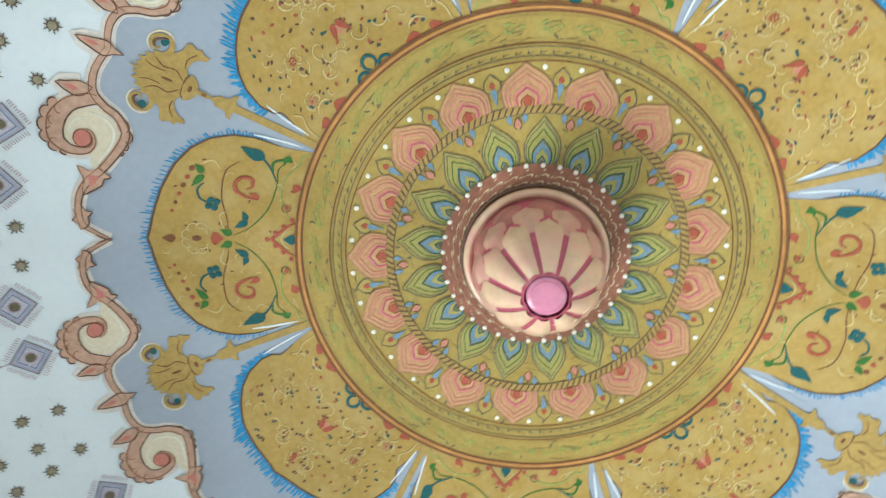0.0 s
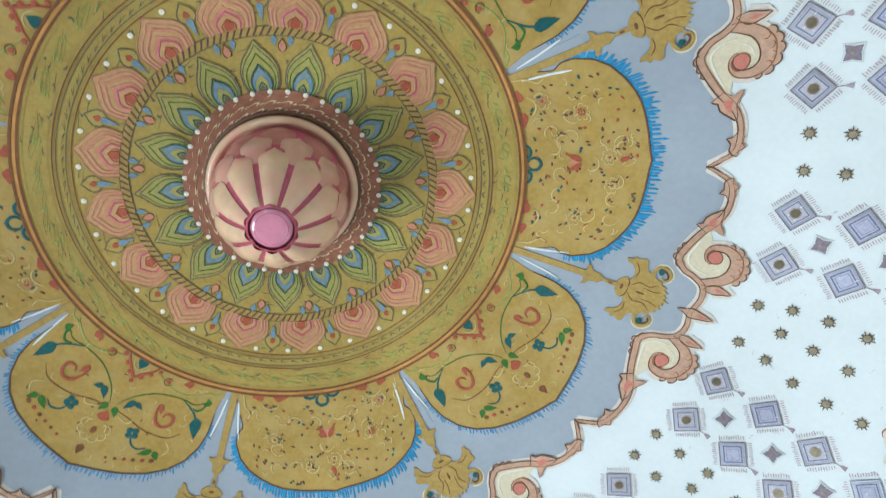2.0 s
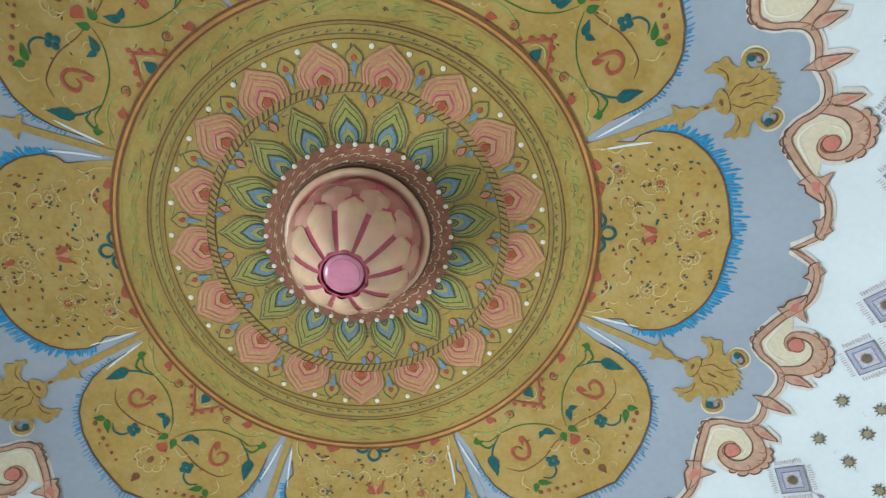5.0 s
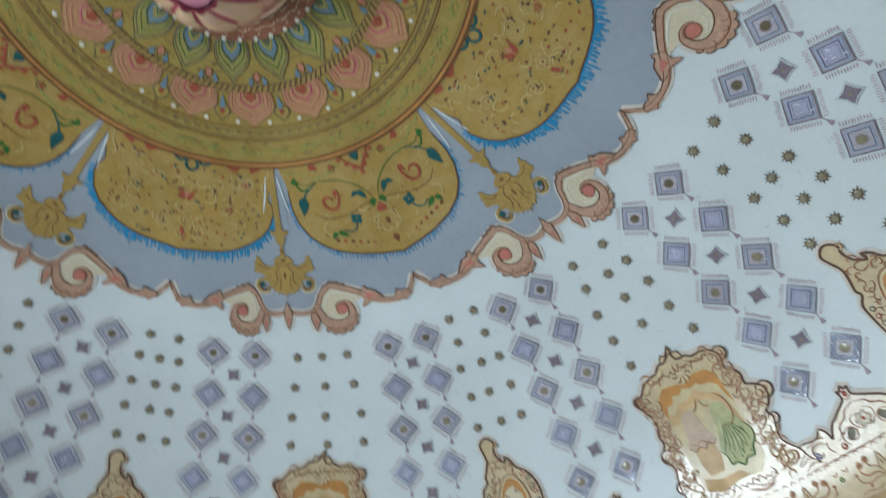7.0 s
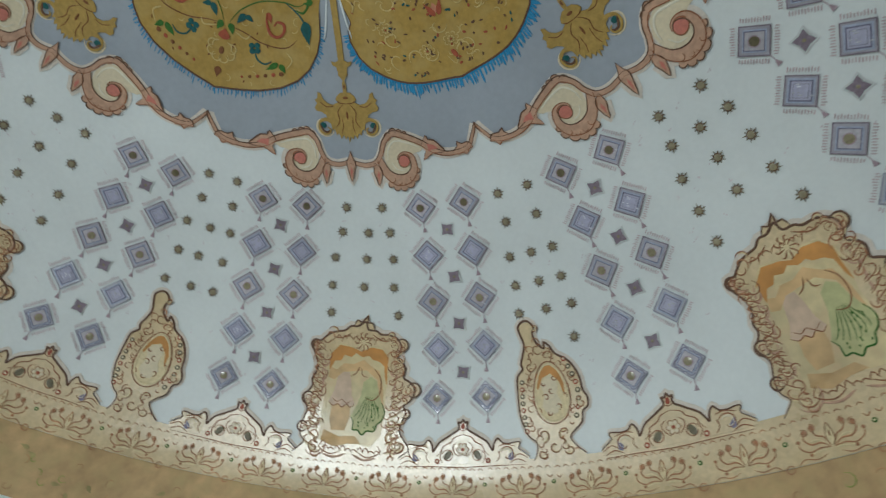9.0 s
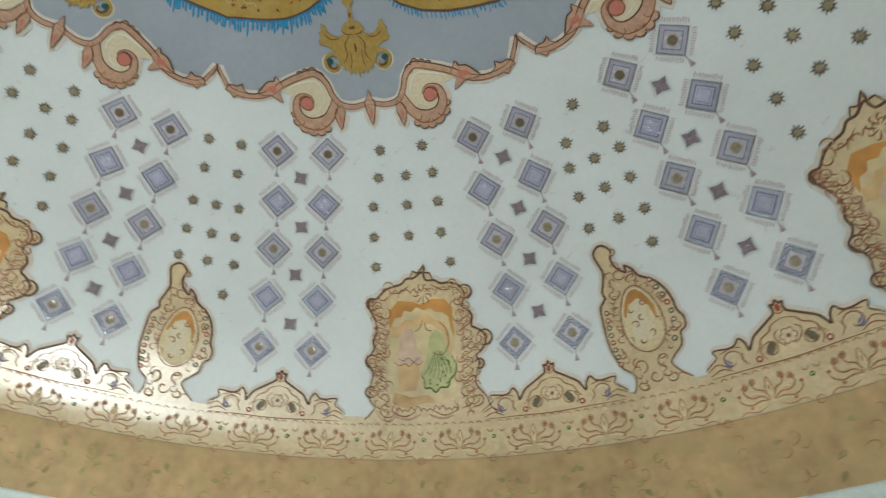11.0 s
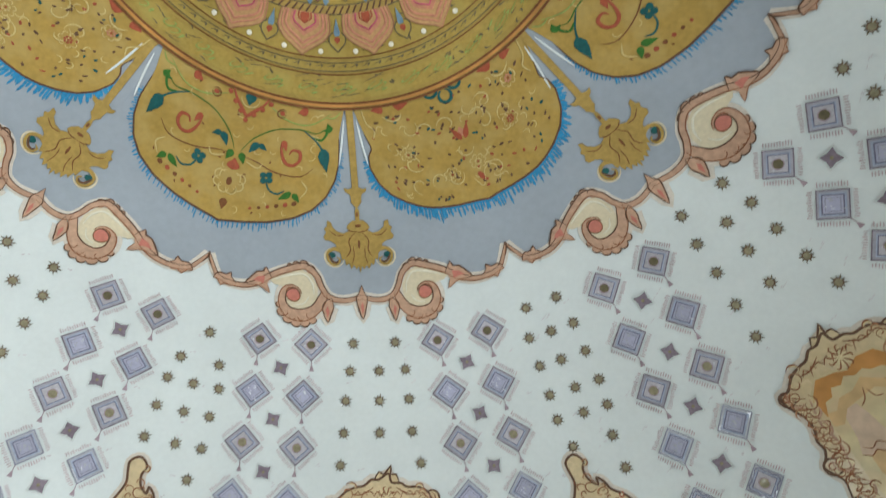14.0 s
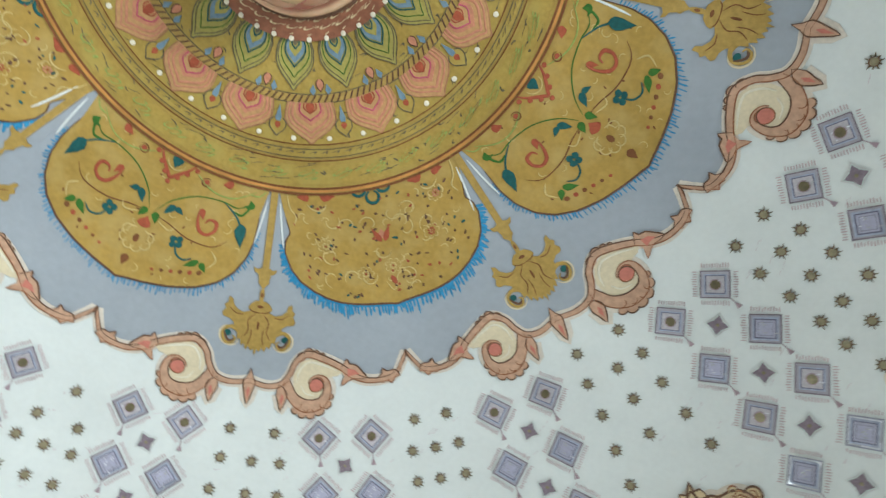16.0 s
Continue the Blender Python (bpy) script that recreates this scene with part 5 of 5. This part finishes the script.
    pinkish = [(-0.13, -0.07), (-0.10, -0.10), (-0.06, -0.10), (-0.045, -0.04), (-0.035, 0.03), (-0.01, 0.08), (-0.035, 0.10), (-0.06, 0.085), (-0.085, 0.105), (-0.11, 0.088), (-0.14, 0.10), (-0.17, 0.08), (-0.145, 0.02)]
    part("peach_shape", Sheet(3.43).fill([(-0.145, 0.09), (-0.035, 0.095), (-0.03, 0.16), (-0.05, 0.235), (-0.13, 0.24), (-0.15, 0.17)], 0.0134, skirt=False), "amber", t, "plain peach painted shape")
    part("pink_shape", Sheet(3.43).fill(pinkish, 0.0140, skirt=False), "dusk", t, "plain dusky pink painted shape")
    skirt = [(0.03, -0.05), (0.07, -0.085), (0.11, -0.06), (0.125, 0.0), (0.15, 0.06), (0.175, 0.11), (0.165, 0.16), (0.14, 0.185), (0.125, 0.225), (0.085, 0.225), (0.06, 0.25), (0.03, 0.225), (0.0, 0.225), (-0.005, 0.18), (-0.025, 0.15), (0.0, 0.09), (0.02, 0.03)]
    part("green_shape", Sheet(3.43).fill(skirt, 0.0140, skirt=False), "dress", t, "plain pale green painted shape")
    ln, pa, te, or_ = (Sheet(3.43) for _ in range(4))
    te.stroke(skirt[4:15], 0.008, 0.0165)
    for i in range(7):
        te.stroke([(0.055 + 0.006 * i, 0.03), (0.02 + 0.02 * i, 0.12), (-0.005 + 0.024 * i, 0.19 - 0.012 * abs(i - 3))], 0.0035, 0.0168)
    ln.stroke(pinkish[5:12], 0.005, 0.0165)
    rnd = random.Random(17)
    for i in range(16):
        te.dot(rnd.uniform(0.02, 0.14), rnd.uniform(0.06, 0.21), 0.004, 0.0175, 5, ry=0.007)
    ln.stroke([(-0.15, 0.055), (-0.12, 0.075), (-0.09, 0.06), (-0.06, 0.08), (-0.03, 0.06)], 0.004, 0.0175)
    ln.stroke([(0.09, -0.13), (0.13, -0.08), (0.135, 0.0), (0.10, 0.05), (0.05, 0.04)], 0.005, 0.0175)
    ln.stroke([(-0.05, -0.08), (-0.02, -0.10), (0.0, -0.14)], 0.005, 0.0165)
    ln.stroke([(0.05, -0.08), (0.02, -0.09), (0.01, -0.13)], 0.005, 0.0165)
    for cx, cy, r, a0, a1 in ((-0.24, -0.23, 0.036, 90, 420), (0.195, -0.27, 0.036, 90, -250), (-0.235, -0.07, 0.032, -60, 260), (-0.25, 0.07, 0.036, 60, 380), (-0.245, 0.20, 0.034, -30, 290), (0.225, -0.13, 0.034, 200, -120),
                              (0.295, -0.02, 0.034, 160, -170), (0.235, 0.06, 0.036, 20, 330), (0.225, 0.17, 0.036, 190, -120), (0.27, 0.29, 0.042, 190, -140), (-0.21, 0.33, 0.055, -10, 330), (-0.22, -0.15, 0.026, 0, 300), (0.24, 0.235, 0.025, 0, 300)):
        ln.stroke(spiral(cx, cy, r, r * 0.25, a0, a1, 12), 0.006, 0.0145, n=2)
        pa.stroke(spiral(cx, cy, r * 0.78, r * 0.3, a0 + 30, a1 - 60, 9), 0.010, 0.0135, n=2)
        or_.stroke(spiral(cx, cy, r * 1.2, r * 1.05, a0 - 20, a0 + (a1 - a0) * 0.45, 7), 0.009, 0.0130, n=2)
    sw, sr = Sheet(3.43), Sheet(3.43)
    lx, ly, rx, ry = [p[0] for p in left], [p[1] for p in left], [p[0] for p in right], [p[1] for p in right]
    for i in range(30):
        y = -0.33 + 0.70 * i / 29
        for side in (-1, 1):
            far = float(np.interp(y, ly if side < 0 else ry, lx if side < 0 else rx))
            x = far + (side * 0.175 - far) * rl.uniform(0.12, 0.85)
            a, r, turn = rl.uniform(0, 360), rl.uniform(0.022, 0.042), rl.choice((-1, 1)) * rl.uniform(170, 300)
            (sr if i % 2 else sw).stroke(spiral(x, y, r, r * 0.3, a, a + turn, 8), 0.0068, 0.0138 + 0.0004 * (i % 3), (0.3, 0.3), 2)
            if i % 2 == 0:
                pa.stroke(spiral(x, y, r * 0.7, r * 0.3, a + 30, a + turn, 7), 0.008, 0.0134, n=2)
    for i in range(9):
        a = -160 + 40 * i
        ln.stroke([(0.01 + 0.012 * math.cos(radians(a)), -0.285 + 0.012 * math.sin(radians(a))), (0.01 + 0.045 * math.cos(radians(a + 6)), -0.285 + 0.05 * math.sin(radians(a + 6))), (0.01 + 0.05 * math.cos(radians(a + 22)), -0.285 + 0.055 * math.sin(radians(a + 22)))], 0.006, 0.0145, n=2)
        pa.drop(0.01, -0.285, 0.012, 0.05, radians(a - 70), 0.0135)
    for m, xs in ((-1, 0.245), (1, 0.235)):
        for i in range(12):
            y = -0.24 + 0.05 * i
            k = 0.02 * math.sin(i * 1.9)
            ln.stroke([(m * (xs - 0.035), y + 0.03), (m * (xs + k), y + 0.01), (m * (xs + 0.03), y - 0.018), (m * (xs + 0.012), y - 0.03)], 0.0055, 0.0145, n=3)
            pa.stroke([(m * (xs - 0.03), y + 0.036), (m * (xs + k), y + 0.018), (m * (xs + 0.026), y - 0.010)], 0.008, 0.0132, n=3)
    for i in range(10):
        x = -0.16 + 0.034 * i
        ln.stroke([(x, -0.29 + 0.02 * math.sin(i * 2.1)), (x + 0.02, -0.315), (x + 0.035, -0.295)], 0.005, 0.0145, n=3)
        ln.stroke([(x, 0.345), (x + 0.018, 0.325 + 0.01 * math.sin(i * 1.7)), (x + 0.04, 0.35)], 0.005, 0.0145, n=3)
    for y in np.linspace(-0.16, 0.22, 9):
        ln.stroke([(-0.215, y), (-0.24, y - 0.015), (-0.262, y + 0.005)], 0.0045, 0.0135, n=2)
        ln.stroke([(0.20, y), (0.225, y - 0.015), (0.25, y + 0.005)], 0.0045, 0.0135, n=2)
    for m in (1, -1):
        or_.stroke([(m * 0.20, -0.20), (m * 0.225, -0.10), (m * 0.215, 0.0), (m * 0.235, 0.1)], 0.012, 0.0125)
        ln.stroke([(m * 0.06, -0.335), (m * 0.12, -0.30), (m * 0.17, -0.30)], 0.006, 0.0145)
        ln.stroke([(m * 0.05, 0.345), (m * 0.11, 0.37), (m * 0.18, 0.34), (m * 0.16, 0.30)], 0.006, 0.0145)
        or_.stroke([(m * 0.02, 0.36), (m * 0.09, 0.385), (m * 0.16, 0.37)], 0.012, 0.0125)
    tagged(part("brown_scroll", sw, "sienna", t), kind="stuff")
    tagged(part("rose_scroll", sr, "rust", t), kind="stuff")
    kn, ko = Sheet(3.43), Sheet(3.43)
    for cx, cy, r, a in ((0.335, -0.02, 0.042, 200), (0.245, -0.275, 0.038, 220), (-0.295, 0.075, 0.036, -40), (-0.275, -0.24, 0.034, -60), (0.30, 0.115, 0.026, 200), (-0.30, 0.24, 0.03, -30)):
        turn = 290 if cx > 0 else -290
        kn.dot(cx, cy, r, 0.0108, 14, 0.002)
        ko.stroke(spiral(cx, cy, r, r * 0.95, a, a + turn, 14), 0.010, 0.0132, (0.6, 0.5), 1)
        ln.stroke(spiral(cx, cy, r * 0.6, r * 0.2, a + 40, a + turn, 9), 0.006, 0.0148, n=2)
    tip = [(-0.055, -0.37), (-0.03, -0.415), (-0.005, -0.40), (0.035, -0.445), (0.03, -0.40), (0.06, -0.40), (0.075, -0.355), (0.0, -0.33)]
    kn.fill(tip, 0.0108)
    ko.stroke(tip[:-1], 0.010, 0.0132, n=2)
    part("curl", kn, "band", t, whole=False)
    part("curl_outline", ko, "umber", t, whole=False)
    for sh, name, mat in ((ln, "brown_line", "sienna"), (pa, "pale_curl", "pale"), (te, "green_line", "green"), (or_, "rose_stroke", "terra")):
        part(name, sh, mat, t, whole=False)
    return t


set_out(large_cartouche(0), 3.43, [-45 * k + d for k, d in zip(range(8), (-0.7, -1.9, -1.05, -1.0, -1.0, -1.0, -1.0, -0.6))], 1.0, 0.012, 31)


def small_cartouche(deg):
    t = thing("small_cartouche", 3.45, deg, "teardrop gold painted cartouche with beaded edge and oval centre", "painted cartouche", "small cartouches in the frieze")
    left = [(-0.035, -0.378), (-0.066, -0.35), (-0.062, -0.305), (-0.06, -0.25), (-0.095, -0.20), (-0.135, -0.15), (-0.13, -0.12), (-0.165, -0.085), (-0.175, -0.03), (-0.18, 0.04), (-0.18, 0.11), (-0.165, 0.18), (-0.14, 0.235), (-0.10, 0.27), (-0.10, 0.32), (-0.12, 0.36)]
    right = [(-0.005, -0.375), (0.020, -0.34), (0.006, -0.30), (0.01, -0.25), (0.035, -0.215), (0.05, -0.25), (0.07, -0.22), (0.075, -0.18), (0.12, -0.14), (0.155, -0.09), (0.175, -0.03), (0.18, 0.03), (0.20, 0.07), (0.195, 0.115), (0.165, 0.135), (0.155, 0.19), (0.115, 0.225), (0.085, 0.26), (0.11, 0.30), (0.16, 0.345)]
    left, right = ([(x - 0.045 * min(1, max(0, (-y - 0.15) / 0.12)), y) for x, y in side] for side in (left, right))
    o = list(reversed(left)) + right
    part("cartouche_field", Sheet(3.45).rows([(y, float(np.interp(y, [p[1] for p in left], [p[0] for p in left])), float(np.interp(y, [p[1] for p in right], [p[0] for p in right]))) for y in np.linspace(-0.37, 0.37, 34)], 0.0105, 6), "band", t)
    part("halo", Sheet(3.45).stroke(o, 0.045, 0.0045, n=2), "halo", t)
    part("outline", Sheet(3.45).stroke(o, 0.012, 0.0125, n=3), "umber", t)
    oval = [(0.01 + 0.088 * math.cos(a) * (1 - 0.18 * math.sin(a) * -1), 0.02 + 0.15 * math.sin(a)) for a in np.linspace(0, 2 * math.pi, 21)[:-1]]
    part("oval_ground", Sheet(3.45).fill(oval, 0.0125), "pale", t)
    part("amber_wash", Sheet(3.45).fill([(-0.075, -0.02), (-0.06, -0.08), (-0.02, -0.12), (0.02, -0.125), (0.06, -0.09), (0.085, -0.02), (0.08, 0.05), (0.06, -0.03), (0.02, -0.08), (-0.03, -0.06), (-0.06, 0.0)], 0.0138, skirt=False), "fire", t)
    part("oval_line", Sheet(3.45).stroke(oval, 0.010, 0.0145, closed=True, n=2), "pale", t)
    part("oval_edge", Sheet(3.45).stroke([(0.01 + (x - 0.01) * 1.14, 0.02 + (y - 0.02) * 1.10) for x, y in oval], 0.005, 0.0145, closed=True, n=2), "sienna", t)
    part("pale_shape", Sheet(3.45).fill([(0.0, -0.07), (0.035, -0.06), (0.05, -0.02), (0.04, 0.03), (0.06, 0.08), (0.03, 0.13), (-0.02, 0.135), (-0.05, 0.09), (-0.03, 0.03), (-0.045, -0.03)], 0.0145), "cream", t, "plain pale painted shape")
    ln, pa, bd, be, rd = (Sheet(3.45) for _ in range(5))
    for i in range(8):
        u = i / 7
        x, y = 0.105 + 0.05 * math.sin(u * 2.6), -0.145 + 0.30 * u
        (bd if i % 3 else rd).dot(x, y, 0.015, 0.0125)
        be.dot(x, y, 0.007, 0.0155, 6)
        x, y = -0.145 - 0.012 * math.sin(u * 3), -0.05 + 0.26 * u
        (rd if i % 3 == 1 else bd).dot(x, y, 0.014, 0.0125)
        be.dot(x, y, 0.007, 0.0155, 6)
    for cx, cy, r, a0, a1 in ((-0.022, -0.335, 0.022, 120, -200), (-0.03, -0.22, 0.035, 30, 330), (0.03, -0.175, 0.03, 180, 480), (-0.085, -0.13, 0.032, 0, 300), (0.165, 0.095, 0.026, 200, -100), (-0.06, 0.24, 0.04, 90, -220), (0.06, 0.235, 0.04, 90, 400), (0.0, 0.30, 0.035, 0, 330), (-0.07, 0.33, 0.03, 0, 300), (0.08, 0.32, 0.03, 180, -120),
                              (0.035, -0.055, 0.018, 0, 300), (-0.022, 0.045, 0.022, 200, 480), (0.04, 0.095, 0.02, 90, -160), (-0.012, 0.125, 0.018, 0, 260), (0.012, 0.01, 0.02, 60, 300), (-0.03, -0.03, 0.015, 0, 250)):
        ln.stroke(spiral(cx, cy, r, r * 0.25, a0, a1, 10), 0.006, 0.0165, n=2)
        pa.stroke(spiral(cx, cy, r * 0.75, r * 0.3, a0 + 40, a1 - 40, 8), 0.009, 0.0135, n=2)
    rl, sw, sr = random.Random(62), Sheet(3.45), Sheet(3.45)
    for i in range(44):
        y = -0.26 + 0.60 * i / 43
        a0, b0 = (float(np.interp(y, [p[1] for p in side], [p[0] for p in side])) for side in (left, right))
        x, a, r = a0 + (b0 - a0) * (rl.uniform(0.1, 0.3) if i % 2 else rl.uniform(0.7, 0.9)), rl.uniform(0, 360), rl.uniform(0.014, 0.03)
        (sr if i % 3 == 0 else sw).stroke(spiral(x, y, r, r * 0.3, a, a + rl.choice((-1, 1)) * rl.uniform(160, 290), 8), 0.0055, 0.0136 + 0.0004 * (i % 3), (0.3, 0.3), 2)
    tagged(part("brown_scroll", sw, "sienna", t), kind="stuff")
    tagged(part("rose_scroll", sr, "rust", t), kind="stuff")
    for i in range(6):
        ln.stroke([(-0.12, -0.10 + 0.03 * i), (-0.10, -0.085 + 0.03 * i), (-0.085, -0.095 + 0.03 * i)], 0.004, 0.0135, n=2)
    for sh, name, mat in ((ln, "brown_line", "sienna"), (pa, "pale_curl", "pale"), (bd, "bead", "moss"), (rd, "red_bead", "red"), (be, "bead_eye", "cream")):
        part(name, sh, mat, t, whole=False, least=0.03)
    return t


CARTOUCHE_STRAY = {-1: -0.6, 0: 0.75, 1: -0.5, 2: 0.4}
set_out(small_cartouche(0), 3.45, [-45 * k - 22.5 + CARTOUCHE_STRAY.get(k, 0.0) for k in range(-4, 4)], 1.5, 0.006, 33)


def palmette(deg):
    t = thing("palmette", 3.93, deg, "red and brown painted palmette on the gold frieze", "painted palmette", "palmettes round the frieze")
    ln, rd, gr, pl = (Sheet(3.93) for _ in range(4))
    for m in (1, -1):
        f = (lambda p: p) if m == 1 else flip
        ln.stroke(f([(0.008, 0.045), (0.04, 0.02), (0.08, 0.02), (0.105, -0.005), (0.10, -0.03)]), 0.007, 0.0105)
        ln.stroke(f([(0.008, 0.045), (0.05, 0.04), (0.09, 0.05), (0.125, 0.03), (0.13, 0.005)]), 0.006, 0.0105)
        ln.stroke(f([(0.005, 0.04), (0.025, 0.0), (0.055, -0.015), (0.065, -0.045)]), 0.006, 0.0105)
        ln.stroke(f([(0.03, 0.07), (0.07, 0.085), (0.12, 0.075), (0.15, 0.10)]), 0.005, 0.0105)
        ln.stroke(f([(0.145, -0.05), (0.16, -0.035), (0.175, -0.05)]), 0.005, 0.0105)
        pl.stroke(f([(0.012, 0.052), (0.05, 0.052), (0.10, 0.062)]), 0.008, 0.0095)
        pl.stroke(f([(0.02, 0.03), (0.05, 0.006), (0.085, 0.008)]), 0.008, 0.0095)
        rd.dot(m * 0.098, -0.034, 0.0105).dot(m * 0.062, -0.048, 0.0105).dot(m * 0.09, 0.062, 0.008).dot(m * 0.130, 0.0, 0.008)
        ln.stroke(f(spiral(0.098, -0.034, 0.014, 0.015, 0, 300, 8)), 0.004, 0.0125, n=1)
        ln.stroke(f(spiral(0.062, -0.048, 0.014, 0.015, 0, 300, 8)), 0.004, 0.0125, n=1)
    pl.drop(0, 0.035, 0.017, -0.085, 0, 0.0105)
    ln.stroke([(-0.016, 0.02), (-0.014, -0.015), (0, -0.055), (0.014, -0.015), (0.016, 0.02)], 0.004, 0.0125)
    ln.dot(0, -0.01, 0.004, 0.0125, 6, ry=0.014)
    gr.dot(0.178, -0.012, 0.011, 0.0095)
    pl.dot(0.178, -0.012, 0.005, 0.0125)
    ln.stroke(spiral(0.178, 0.10, 0.017, 0.017, 0, 350, 10), 0.005, 0.0105)
    for i in range(8):
        ln.stroke([(-0.18 + 0.045 * i, -0.082), (-0.168 + 0.045 * i, -0.094), (-0.15 + 0.045 * i, -0.082)], 0.0045, 0.0105, n=2)
    for sh, name, mat in ((ln, "brown_stroke", "rust"), (rd, "red_dot", "rust"), (gr, "green_leaf", "green"), (pl, "pale_stroke", "pale")):
        part(name, sh, mat, t, whole=False, least=0.05)
    return t


set_out(palmette(0), 3.93, [360 * i / 56 + 1.1 for i in range(56)], 1.5, 0.01, 35)

# loose faded brushwork on the drum
for name, mat, n, seed in (("faded_scrolls", "fadedrust", 420, 51), ("faded_leaves", "fadedgreen", 260, 52), ("faded_tendrils", "lightgreen", 160, 53)):
    rnd = random.Random(seed)
    sh = Sheet(4.18)
    for i in range(n):
        x, y = rnd.uniform(-math.pi, math.pi) * SPRING_R, rnd.uniform(-0.06, 0.2)
        a = rnd.uniform(0, 360)
        if mat == "fadedgreen":
            sh.drop(x, y, 0.012, 0.05, rnd.uniform(0, 6), 0.004)
        else:
            sh.stroke(spiral(x, y, rnd.uniform(0.02, 0.045), 0.008, a, a + rnd.choice((-1, 1)) * rnd.uniform(150, 300), 8), 0.005, 0.004, n=1)
    ob = part(name, sh, mat)
    ob.location = at(4.18, 0)
    tagged(ob, "faded painted brush marks on the brownish gold drum", "painted marks", kind="stuff")
